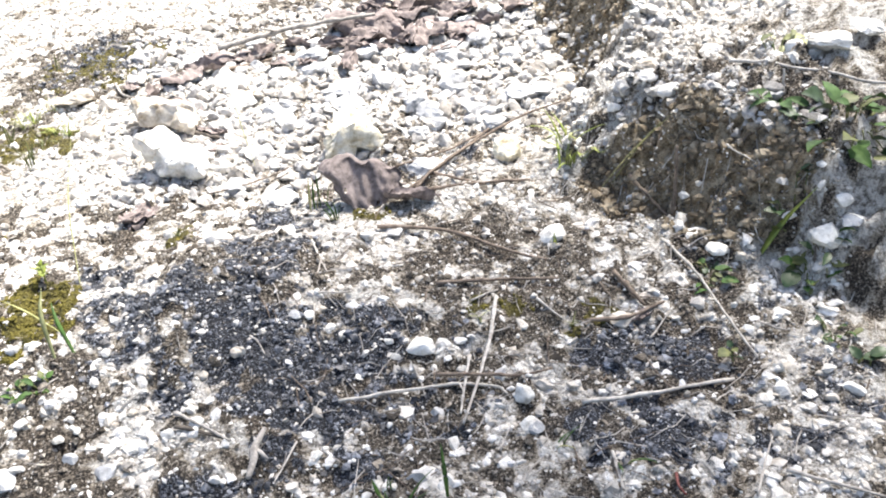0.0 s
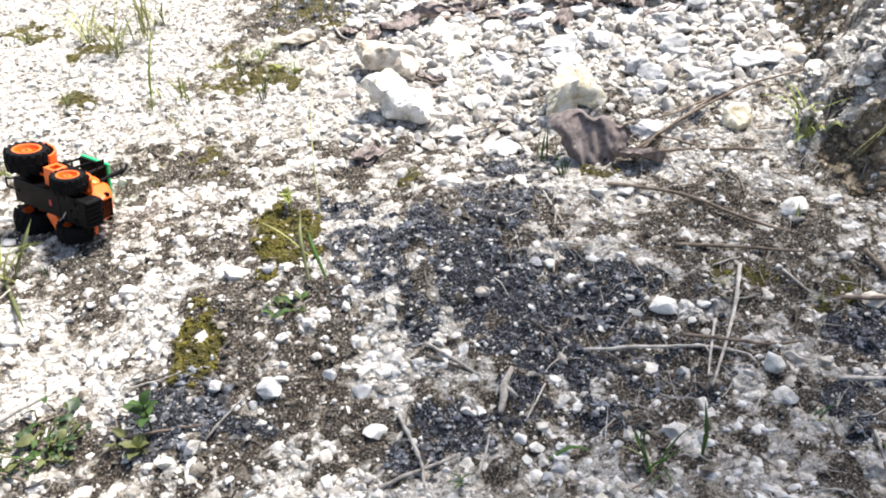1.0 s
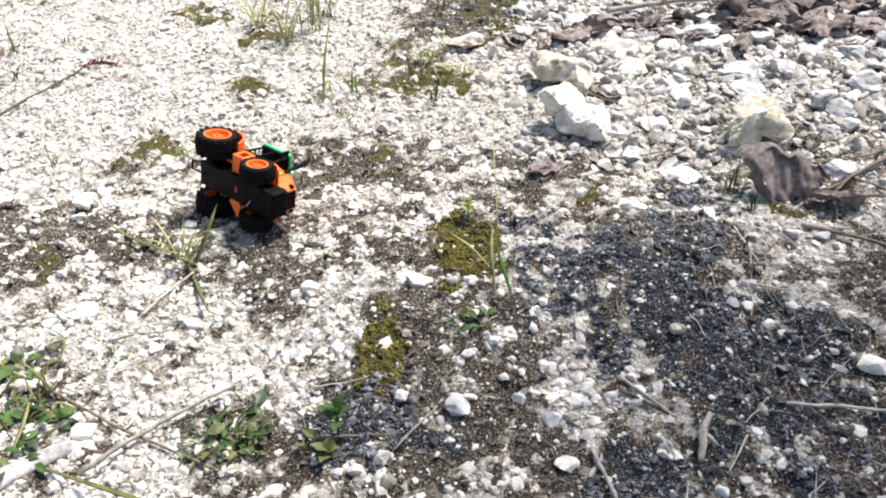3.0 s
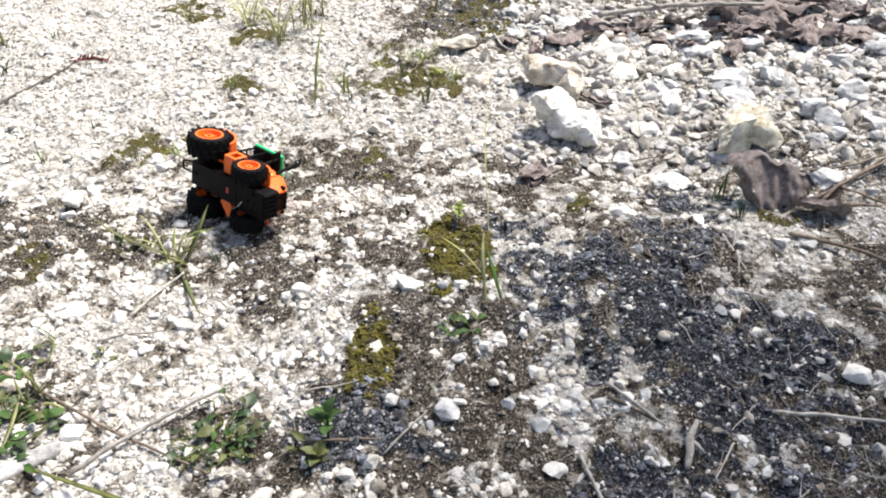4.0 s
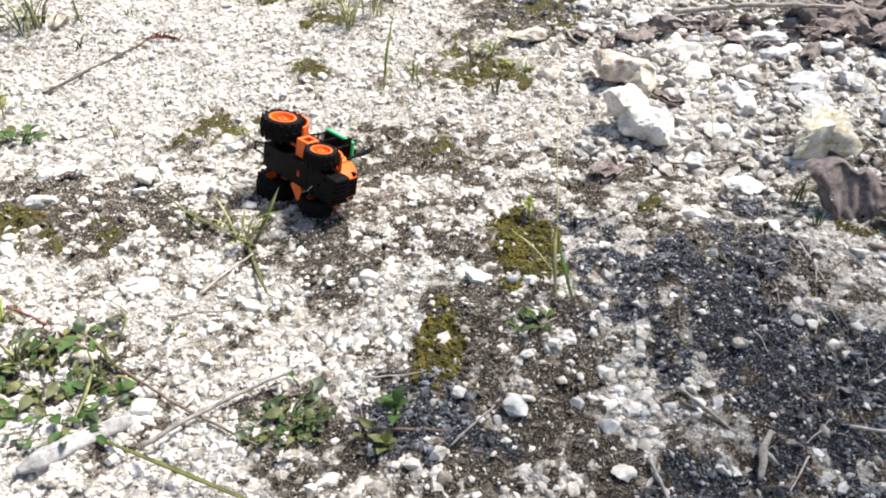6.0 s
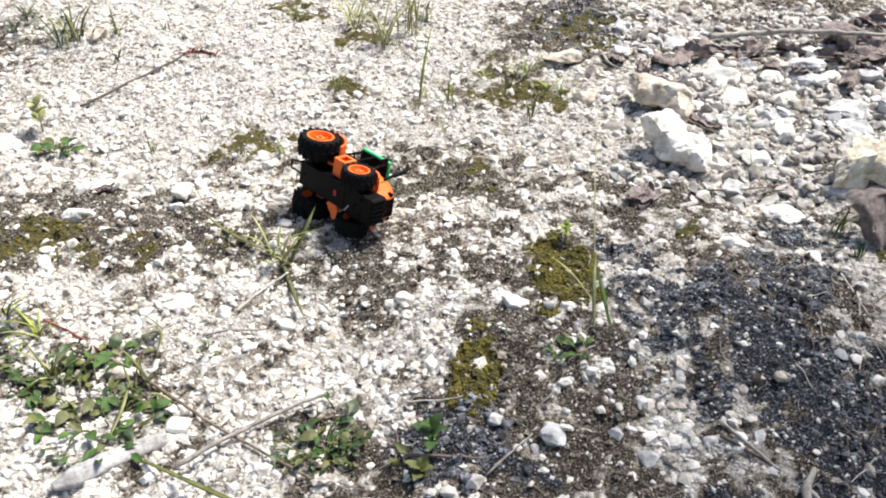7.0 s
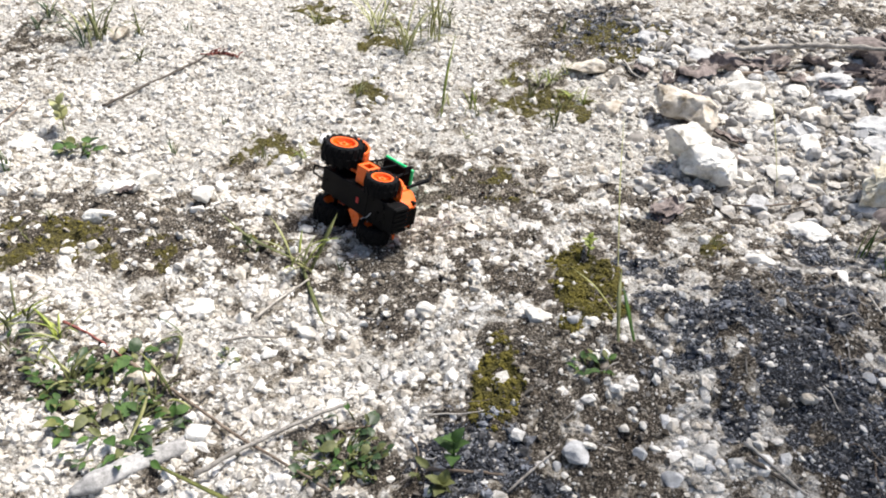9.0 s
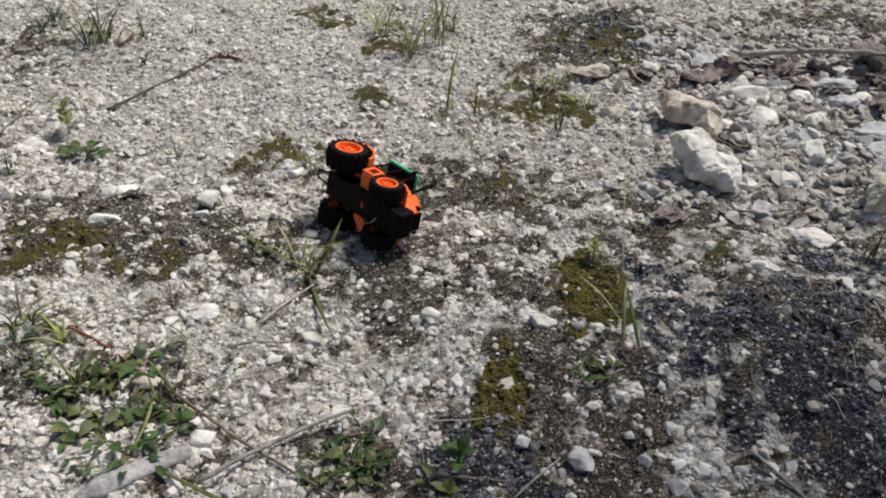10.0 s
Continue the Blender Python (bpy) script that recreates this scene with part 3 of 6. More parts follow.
def rock_mesh(name, size, seed, mat, cuts=14, pits=0.06):
    """A broken stone: a ball cut by random planes, then roughened."""
    r = random.Random(seed)
    bm = bmesh.new()
    bmesh.ops.create_icosphere(bm, subdivisions=4 if max(size) > 0.03 else 3, radius=1.0)
    planes = []
    for _ in range(cuts):
        d = Vector((r.gauss(0, 1), r.gauss(0, 1), r.gauss(0, 1))).normalized()
        planes.append((d, r.uniform(0.42, 0.82)))
    shift = Vector((r.uniform(-50, 50), r.uniform(-50, 50), r.uniform(-50, 50)))
    for v in bm.verts:
        p = v.co.copy()
        for d, h in planes:
            over = p.dot(d) - h
            if over > 0:
                p -= d * over * 0.93
        p *= 1 + pits * noise.fractal(p * 2.2 + shift, 0.9, 2.0, 4) + pits * 0.5 * noise.noise(p * 7 + shift)
        v.co = Vector((p.x * size[0] / 2, p.y * size[1] / 2, p.z * size[2] / 2)) * 1.12
    me = bpy.data.meshes.new(name)
    bm.to_mesh(me)
    bm.free()
    me.materials.append(mat)
    me.shade_smooth()
    me.set_sharp_from_angle(angle=radians(32))
    return me


def stone(x, y, width, ratio, tone, turn, seed):
    r = random.Random(seed * 7)
    size = (width * 1.05, width * r.uniform(0.75, 1.05), width * min(1.0, max(0.45, ratio * 0.9)))
    name = "pebble" if width < 0.022 else "stone"
    ob = new(name, rock_mesh(name, size, seed, STONES[tone], 9, 0.12))
    ob.matrix_world = pose(x, y, ground_z(x, y) + size[2] * 0.16, r.uniform(-12, 12), r.uniform(-12, 12), turn + r.uniform(-15, 15))
    size_word = "small" if width < 0.014 else "rounded" if width < 0.022 else "angular"
    return tagged(ob, f"{size_word} {TONE_WORDS[tone]} {name} lying on the ground", name, group=f"loose {name}s")


stone(-0.675, 1.185, 0.0360, 0.80, "tan", 20, 199)
stone(-0.503, 0.695, 0.0308, 0.60, "white", 29, 1)
stone(-0.396, 0.745, 0.0284, 0.81, "white", 22, 2)
stone(-0.396, 0.722, 0.0160, 0.83, "white", 23, 3)
stone(-0.412, 0.731, 0.0094, 1.00, "white", 23, 4)
stone(-0.385, 0.782, 0.0195, 0.79, "white", 21, 5)
stone(-0.380, 0.798, 0.0127, 0.78, "white", 20, 6)
stone(-0.523, 0.761, 0.0249, 0.72, "white", 28, 7)
stone(-0.504, 0.773, 0.0307, 0.64, "white", 27, 8)
stone(-0.479, 0.781, 0.0322, 0.74, "white", 26, 9)
stone(-0.591, 0.738, 0.0218, 0.69, "white", 32, 10)
stone(-0.641, 0.735, 0.0191, 0.93, "white", 35, 11)
stone(-0.667, 0.856, 0.0344, 0.45, "white", 32, 12)
stone(-0.640, 0.836, 0.0221, 0.60, "white", 32, 13)
stone(-0.678, 0.846, 0.0223, 0.67, "white", 33, 14)
stone(-0.664, 0.790, 0.0214, 0.67, "white", 34, 15)
stone(-0.309, 0.820, 0.0157, 0.64, "white", 16, 16)
stone(-0.261, 0.697, 0.0168, 0.54, "white", 15, 17)
stone(-0.241, 1.159, 0.0115, 0.69, "dark", 9, 18)
stone(-0.508, 0.623, 0.0142, 0.87, "white", 32, 19)
stone(0.447, 1.096, 0.0428, 0.54, "grey", -22, 20)
stone(0.454, 0.999, 0.0479, 0.65, "grey", -24, 21)
stone(0.403, 0.832, 0.0319, 0.65, "grey", -25, 22)
stone(0.311, 1.103, 0.0600, 0.47, "white", -16, 23)
stone(0.387, 1.098, 0.0215, 0.77, "white", -19, 24)
stone(0.073, 1.147, 0.0537, 0.58, "tan", -5, 25)
stone(0.260, 1.027, 0.0334, 0.45, "white", -15, 26)
stone(0.104, 1.022, 0.0368, 0.48, "tan", -7, 27)
stone(0.352, 0.990, 0.0355, 0.52, "grey", -19, 28)
stone(0.079, 0.865, 0.0173, 0.92, "tan", -7, 29)
stone(0.079, 0.791, 0.0163, 0.58, "white", -8, 30)
stone(0.324, 0.773, 0.0413, 0.45, "white", -22, 31)
stone(0.274, 0.833, 0.0420, 0.45, "grey", -18, 32)
stone(0.188, 0.713, 0.0165, 0.62, "white", -15, 33)
stone(-0.075, 0.720, 0.0169, 0.54, "white", 2, 34)
stone(0.001, 0.557, 0.0333, 0.57, "white", -4, 35)
stone(0.052, 0.543, 0.0147, 0.74, "white", -8, 36)
stone(0.035, 0.542, 0.0141, 0.85, "grey", -7, 37)
stone(0.232, 0.565, 0.0098, 1.60, "grey", -22, 38)
stone(0.234, 0.672, 0.0218, 0.50, "white", -19, 39)
stone(0.247, 0.668, 0.0121, 0.60, "white", -20, 40)
stone(0.172, 0.581, 0.0067, 0.83, "white", -17, 41)
stone(0.230, 0.533, 0.0053, 0.90, "white", -22, 42)
stone(0.207, 0.491, 0.0086, 0.71, "white", -22, 43)
stone(0.237, 0.461, 0.0128, 1.00, "tan", -25, 44)
stone(0.164, 0.397, 0.0112, 0.92, "white", -22, 45)
stone(0.034, 0.391, 0.0226, 0.58, "grey", -9, 46)
stone(0.017, 0.384, 0.0084, 1.11, "grey", -7, 47)
stone(0.044, 0.399, 0.0114, 0.58, "white", -9, 48)
stone(0.044, 0.423, 0.0078, 1.38, "grey", -9, 49)
stone(0.053, 0.498, 0.0104, 0.80, "white", -9, 50)
stone(0.043, 0.481, 0.0133, 0.62, "tan", -8, 51)
stone(0.111, 0.440, 0.0098, 0.80, "white", -15, 52)
stone(0.075, 0.423, 0.0097, 0.90, "white", -12, 53)
stone(0.084, 0.436, 0.0069, 1.00, "white", -13, 54)
stone(0.090, 0.426, 0.0078, 0.88, "white", -13, 55)
stone(0.136, 0.431, 0.0087, 0.78, "tan", -18, 56)
stone(0.111, 0.379, 0.0194, 0.76, "grey", -17, 57)
stone(0.142, 0.392, 0.0112, 1.08, "grey", -20, 58)
stone(0.085, 0.396, 0.0113, 0.92, "grey", -14, 59)
stone(0.100, 0.406, 0.0095, 0.80, "white", -15, 60)
stone(0.125, 0.419, 0.0077, 0.88, "white", -17, 61)
stone(0.024, 0.363, 0.0091, 0.70, "white", -8, 62)
stone(0.143, 0.425, 0.0067, 0.86, "white", -19, 63)
stone(0.295, 0.488, 0.0131, 0.69, "grey", -29, 64)
stone(-0.296, 0.548, 0.0160, 1.14, "white", 21, 65)
stone(-0.426, 0.457, 0.0158, 0.73, "white", 33, 66)
stone(-0.257, 0.507, 0.0154, 0.71, "white", 19, 67)
stone(-0.226, 0.538, 0.0226, 0.60, "white", 15, 68)
stone(-0.344, 0.557, 0.0300, 0.65, "white", 24, 69)
stone(-0.362, 0.453, 0.0261, 0.64, "tan", 29, 70)
stone(-0.287, 0.393, 0.0225, 0.74, "white", 25, 71)
stone(-0.303, 0.414, 0.0130, 0.77, "white", 26, 72)
stone(-0.110, 0.569, 0.0195, 0.71, "white", 6, 73)
stone(-0.192, 0.623, 0.0097, 1.00, "white", 11, 74)
stone(-0.201, 0.441, 0.0133, 0.85, "tan", 16, 75)
stone(-0.129, 0.487, 0.0117, 0.91, "white", 8, 76)
stone(-0.203, 0.420, 0.0120, 0.83, "white", 16, 77)
stone(-0.298, 0.337, 0.0156, 0.71, "white", 29, 78)
stone(-0.426, 0.376, 0.0145, 0.80, "white", 37, 79)
stone(-0.232, 0.514, 0.0133, 0.75, "white", 16, 80)
stone(-0.250, 0.454, 0.0115, 0.73, "white", 20, 81)
stone(-0.369, 0.538, 0.0147, 0.69, "white", 26, 82)
stone(-0.423, 0.572, 0.0176, 0.60, "white", 29, 83)
stone(-0.288, 0.494, 0.0087, 0.88, "white", 22, 84)
stone(-0.186, 0.537, 0.0101, 0.78, "white", 12, 85)
stone(-0.150, 0.566, 0.0092, 0.88, "white", 9, 86)
stone(-0.139, 0.357, 0.0120, 0.77, "white", 11, 87)
stone(-0.117, 0.362, 0.0102, 0.73, "white", 9, 88)
stone(-0.158, 0.368, 0.0094, 0.80, "white", 13, 89)
stone(0.398, 0.420, 0.0270, 0.58, "white", -27, 90)
stone(0.332, 0.460, 0.0107, 0.80, "white", -20, 91)
stone(0.322, 0.469, 0.0129, 0.45, "white", -19, 92)
stone(0.358, 0.440, 0.0095, 0.67, "white", -23, 93)
stone(0.370, 0.436, 0.0095, 0.89, "white", -24, 94)
stone(0.435, 0.413, 0.0124, 0.58, "white", -30, 95)
stone(0.425, 0.384, 0.0101, 0.70, "white", -30, 96)
stone(0.369, 0.379, 0.0050, 0.80, "white", -26, 97)
stone(0.307, 0.487, 0.0109, 0.90, "white", -18, 98)
stone(0.349, 0.488, 0.0121, 0.73, "grey", -21, 99)
stone(0.462, 0.332, 0.0182, 1.05, "white", -36, 100)
stone(0.476, 0.388, 0.0111, 0.82, "tan", -34, 101)
stone(0.458, 0.295, 0.0165, 0.61, "grey", -37, 102)
stone(0.424, 0.268, 0.0098, 0.82, "grey", -36, 103)
stone(0.234, 0.301, 0.0118, 0.85, "white", -16, 104)
stone(0.243, 0.290, 0.0126, 0.86, "white", -17, 105)
stone(0.232, 0.277, 0.0088, 0.80, "white", -17, 106)
stone(0.236, 0.265, 0.0139, 0.69, "white", -17, 107)
stone(0.256, 0.267, 0.0123, 0.93, "grey", -20, 108)
stone(0.245, 0.259, 0.0104, 0.83, "grey", -19, 109)
stone(0.134, 0.397, 0.0150, 0.80, "white", -4, 110)
stone(0.117, 0.333, 0.0187, 0.65, "white", -2, 111)
stone(0.581, 0.531, 0.0268, 0.87, "white", -34, 112)
stone(0.613, 0.730, 0.0373, 1.11, "yellow", -30, 113)
stone(0.548, 0.911, 0.0486, 0.71, "grey", -23, 114)
stone(0.464, 1.009, 0.0466, 0.54, "grey", -17, 115)
stone(0.611, 0.938, 0.0352, 0.77, "grey", -25, 116)
stone(0.431, 1.092, 0.0367, 0.67, "grey", -15, 117)
stone(0.520, 1.010, 0.0334, 1.05, "grey", -20, 118)
stone(0.615, 0.869, 0.0458, 0.47, "grey", -26, 119)
stone(0.624, 0.819, 0.0369, 0.52, "grey", -28, 120)
stone(0.554, 0.854, 0.0332, 0.50, "grey", -24, 121)
stone(0.693, 0.877, 0.0462, 0.45, "grey", -29, 122)
stone(0.234, 0.460, 0.0106, 1.20, "tan", -12, 123)
stone(0.374, 1.000, 0.0330, 0.65, "grey", -13, 124)
stone(0.313, 1.031, 0.0419, 0.68, "white", -10, 125)
stone(0.309, 0.889, 0.0308, 0.55, "white", -11, 126)
stone(0.317, 0.648, 0.0190, 0.53, "white", -15, 127)
stone(0.396, 0.611, 0.0186, 0.87, "white", -21, 128)
stone(0.263, 0.874, 0.0334, 0.59, "white", -9, 129)
stone(0.427, 0.610, 0.0186, 0.47, "grey", -23, 130)
stone(0.503, 0.758, 0.0422, 0.45, "grey", -23, 131)
stone(0.587, 0.322, 0.0112, 1.55, "white", -32, 132)
stone(0.718, 0.495, 0.0183, 0.73, "white", -33, 133)
stone(0.720, 0.466, 0.0275, 0.78, "white", -34, 134)
stone(0.801, 0.374, 0.0290, 0.88, "white", -43, 135)
stone(0.730, 0.235, 0.0184, 0.74, "white", -47, 136)
stone(0.729, 0.509, 0.0147, 0.67, "white", -33, 137)
stone(0.589, 0.389, 0.0303, 0.45, "tan", -29, 138)
stone(0.942, 0.563, 0.0536, 0.48, "white", -42, 139)
stone(0.914, 0.589, 0.0259, 0.75, "white", -40, 140)
stone(0.882, 0.704, 0.0354, 0.52, "white", -34, 141)
stone(0.985, 0.563, 0.0384, 0.50, "white", -43, 142)
stone(0.779, 0.677, 0.0300, 0.59, "tan", -31, 143)
stone(0.760, 0.606, 0.0231, 0.67, "white", -32, 144)
stone(0.882, 0.623, 0.0266, 0.50, "white", -37, 145)
stone(0.455, 0.297, 0.0219, 0.57, "white", -21, 146)
stone(0.419, 0.270, 0.0137, 0.60, "white", -19, 147)
stone(0.426, 0.241, 0.0097, 0.82, "white", -21, 148)
stone(0.592, 0.312, 0.0091, 0.89, "white", -33, 149)
stone(0.822, 0.380, 0.0188, 0.71, "white", -44, 150)
stone(0.823, 0.362, 0.0219, 0.65, "grey", -45, 151)
stone(0.783, 0.409, 0.0160, 0.71, "white", -40, 152)
stone(0.719, 0.427, 0.0232, 0.45, "white", -36, 153)
stone(0.764, 0.866, 0.0241, 0.67, "grey", -25, 154)
stone(0.748, 0.798, 0.0260, 0.59, "white", -26, 155)
stone(0.720, 0.658, 0.0201, 0.73, "white", -28, 156)
stone(0.722, 0.373, 0.0111, 0.70, "white", -39, 157)
stone(0.733, 0.335, 0.0096, 0.67, "white", -41, 158)
stone(0.669, 0.360, 0.0097, 0.67, "white", -36, 159)
stone(0.697, 0.365, 0.0076, 0.86, "white", -38, 160)


pick = random.Random(29)
spots = []
while len(spots) < 95:
    sx, sy = pick.uniform(0.16, 0.85), pick.uniform(0.78, 1.32)
    far_off = all(math.hypot(sx - a, sy - b) > 0.034 for a, b in spots)
    clear = all(math.hypot(sx - a, sy - b) > 0.075 for a, b in ((0.207, 0.865), (0.2, 1.0), (0.43, 0.86)))
    if far_off and clear and bank_side(sx, sy) < -0.01 and pick.random() < float(rubble_weight(np.array([sx]), np.array([sy]))[0]) + 0.2:
        spots.append((sx, sy))
        # past x 0.42 more stones are grey, standing in for shade on the rubble
        stone(sx, sy, min(0.06, pick.lognormvariate(math.log(0.031), 0.3)), pick.uniform(0.4, 0.75), pick.choices(["white", "grey", "tan"], [0.2, 0.65, 0.15] if sx > 0.42 else [0.45, 0.4, 0.15])[0], pick.uniform(0, 360), 400 + len(spots))


def big_rock(x, y, sizes, offsets, tone, turn, seed, label):
    """One larger rock made of grown-together lumps."""
    r = random.Random(seed)
    bm = bmesh.new()
    for k, (size, off) in enumerate(zip(sizes, offsets)):
        me = rock_mesh("lump", size, seed + 31 * k, STONES[tone], 22, 0.2)
        start = len(bm.verts)
        bm.from_mesh(me)
        bpy.data.meshes.remove(me)
        bm.verts.ensure_lookup_table()
        lean = pose(*off, r.uniform(-15, 15), r.uniform(-15, 15), r.uniform(-40, 40))
        for v in bm.verts[start:]:
            v.co = lean @ v.co
    me = bpy.data.meshes.new("rock")
    bm.to_mesh(me)
    bm.free()
    me.materials.append(STONES[tone])
    me.shade_smooth()
    me.set_sharp_from_angle(angle=radians(32))
    ob = new("rock", me)
    ob.matrix_world = pose(x, y, ground_z(x, y), 0, 0, turn)
    return tagged(ob, label, "rock")


big_rock(0.202, 0.872, [(0.1, 0.075, 0.058), (0.07, 0.06, 0.075), (0.06, 0.055, 0.05)], [(0.006, -0.004, 0.02), (-0.014, 0.022, 0.038), (0.03, -0.012, 0.018)], "white", -10, 41, "white lumpy limestone rock resting on the gravel")
big_rock(0.195, 1.005, [(0.1, 0.07, 0.06), (0.06, 0.05, 0.05)], [(0, 0, 0.026), (0.03, -0.02, 0.016)], "tan", 15, 55, "tan and white broken rock beside dry leaves")
big_rock(0.438, 0.848, [(0.084, 0.07, 0.074), (0.06, 0.055, 0.055)], [(0.004, 0, 0.024), (-0.02, -0.008, 0.018)], "yellow", -8, 64, "yellow stained limestone rock behind a curled dead leaf")


# ---- sticks and twigs ----
def tube(bm, points, radii, sides=8, squash=1.0):
    """A tapered tube along points, closed at the ends."""
    rings = []
    for i, p in enumerate(points):
        a, b = points[max(0, i - 1)], points[min(len(points) - 1, i + 1)]
        d = (b - a).normalized()
        side = d.cross(Vector((0, 0, 1)))
        side = side.normalized() if side.length > 1e-4 else Vector((1, 0, 0))
        up = side.cross(d)
        rings.append([bm.verts.new(p + (side * math.cos(q) + up * math.sin(q) * squash) * radii[i]) for q in (2 * math.pi * k / sides for k in range(sides))])
    for a, b in zip(rings, rings[1:]):
        for k in range(sides):
            bm.faces.new((a[k], a[(k + 1) % sides], b[(k + 1) % sides], b[k]))
    bm.faces.new(rings[0][::-1])
    bm.faces.new(rings[-1])


def along(points, steps):
    """Points of a smooth curve through the given ones."""
    pts = [points[0] * 2 - points[1], *points, points[-1] * 2 - points[-2]]
    out = []
    for a, b, c, d in zip(pts, pts[1:], pts[2:], pts[3:]):
        for k in range(steps):
            u = k / steps
            out.append(0.5 * (2 * b + (c - a) * u + (2 * a - 5 * b + 4 * c - d) * u * u + (3 * b - a - 3 * c + d) * u ** 3))
    return out + [points[-1].copy()]


STICK_WORDS = {"pale": "bleached pale dry", "grey": "weathered grey dry", "brown": "brown dry", "dark": "dark brown damp", "red": "reddish dry"}


def stick(plan, radius, tone, seed, lifts=None):
    r = random.Random(seed)
    radius *= 0.78
    raw = [Vector((x, y, (lifts[i] if lifts else 0.0))) for i, (x, y) in enumerate(plan)]
    pts = along(raw, 7)
    radii = []
    for i, p in enumerate(pts):
        u = i / (len(pts) - 1)
        p.x += r.gauss(0, radius * 0.1)
        p.y += r.gauss(0, radius * 0.1)
        knot = 1 + 0.35 * (r.random() < 0.1)
        radii.append(radius * (1.05 - 0.4 * u) * r.uniform(0.88, 1.1) * knot)
    floor_z = [ground_z(p.x, p.y) for p in pts]
    chord = [floor_z[0] + (floor_z[-1] - floor_z[0]) * i / (len(pts) - 1) for i in range(len(pts))]
    over = 0.45 * max(z - c for z, c in zip(floor_z, chord))
    for p, z, c, rad in zip(pts, floor_z, chord, radii):
        p.z += 0.8 * (c + over) + 0.2 * z + rad * 0.8 + 0.002
    base = pts[0].copy()
    bm = bmesh.new()
    tube(bm, [p - base for p in pts], radii)
    if len(pts) > 15 and r.random() < 0.5:
        k = len(pts) // 2
        d = Vector((r.uniform(-1, 1), r.uniform(-1, 1), 0.15)).normalized() * radius * 7
        tube(bm, [pts[k] - base, pts[k] - base + d * 0.5, pts[k] - base + d], [radius * 0.6, radius * 0.5, radius * 0.3], 6)
    name = "stick" if radius > 0.0022 else "twig"
    ob = link_mesh(name, bm, WOODS[tone], soft=True)
    ob.location = base
    return tagged(ob, f"thin {STICK_WORDS[tone]} {name} lying across the ground", name, group="fallen twigs")


stick([(-0.277, 0.345), (-0.245, 0.372), (-0.2, 0.41), (-0.162, 0.437)], 0.0028, "grey", 1, [0.006, 0.008, 0.008, 0.006])
stick([(-0.464, 0.515), (-0.427, 0.498), (-0.382, 0.470)], 0.0019, "red", 2)
stick([(-0.382, 0.470), (-0.316, 0.431), (-0.252, 0.389), (-0.188, 0.354), (-0.164, 0.341)], 0.0021, "brown", 3)
stick([(-0.284, 0.552), (-0.262, 0.582), (-0.239, 0.608)], 0.0020, "pale", 4)
stick([(-0.305, 0.514), (-0.280, 0.526), (-0.248, 0.534)], 0.0017, "grey", 5)
stick([(-0.175, 0.406), (-0.144, 0.416)], 0.0015, "brown", 6)
stick([(-0.090, 0.370), (-0.062, 0.370), (-0.027, 0.370)], 0.0019, "brown", 7)
stick([(-0.022, 0.356), (-0.004, 0.374), (0.015, 0.393)], 0.0014, "grey", 8)
stick([(-0.607, 0.955), (-0.579, 1.010), (-0.529, 1.117), (-0.516, 1.139)], 0.0028, "dark", 9)
stick([(-0.722, 0.873), (-0.723, 0.923), (-0.725, 0.968)], 0.0019, "brown", 10)
stick([(0.294, 1.149), (0.364, 1.160), (0.422, 1.158), (0.474, 1.133)], 0.0039, "brown", 11)
stick([(0.171, 0.397), (0.191, 0.387), (0.213, 0.374)], 0.0023, "dark", 12)
stick([(0.249, 0.472), (0.255, 0.463), (0.258, 0.449)], 0.0010, "pale", 13)
stick([(0.236, 0.974), (0.254, 0.957), (0.276, 0.940)], 0.0046, "dark", 14)
stick([(-0.101, 0.432), (-0.066, 0.431), (-0.046, 0.432)], 0.0010, "pale", 15)
stick([(-0.107, 0.401), (-0.099, 0.388), (-0.098, 0.365)], 0.0012, "brown", 16)
stick([(0.136, 1.186), (0.147, 1.133), (0.164, 1.117)], 0.0022, "grey", 17)
stick([(0.239, 0.814), (0.313, 0.832), (0.353, 0.857)], 0.0014, "brown", 18)
stick([(0.309, 0.380), (0.368, 0.373), (0.415, 0.363), (0.444, 0.350), (0.451, 0.338)], 0.0020, "pale", 19)
stick([(0.398, 0.377), (0.448, 0.358), (0.470, 0.350), (0.499, 0.351)], 0.0020, "brown", 20)
stick([(0.484, 0.447), (0.453, 0.391), (0.403, 0.319)], 0.0024, "pale", 21)
stick([(0.434, 0.388), (0.418, 0.358), (0.405, 0.332)], 0.0018, "pale", 22)
stick([(0.266, 0.348), (0.253, 0.329), (0.241, 0.313)], 0.0012, "pale", 23)
stick([(0.421, 0.281), (0.439, 0.302)], 0.0011, "pale", 24)
stick([(0.172, 0.412), (0.192, 0.393), (0.214, 0.368)], 0.0020, "grey", 25)
stick([(0.139, 0.345), (0.150, 0.294), (0.150, 0.268)], 0.0021, "grey", 26)
stick([(0.111, 0.272), (0.139, 0.282), (0.158, 0.288), (0.182, 0.295)], 0.0022, "grey", 27)
stick([(0.192, 0.271), (0.202, 0.291), (0.209, 0.310)], 0.0015, "grey", 28)
stick([(0.412, 0.629), (0.478, 0.593), (0.523, 0.529), (0.556, 0.490)], 0.0029, "brown", 29)
stick([(0.474, 0.682), (0.513, 0.678), (0.606, 0.647)], 0.0030, "brown", 30)
stick([(0.478, 0.702), (0.523, 0.736), (0.656, 0.805), (0.742, 0.810)], 0.0025, "brown", 31)
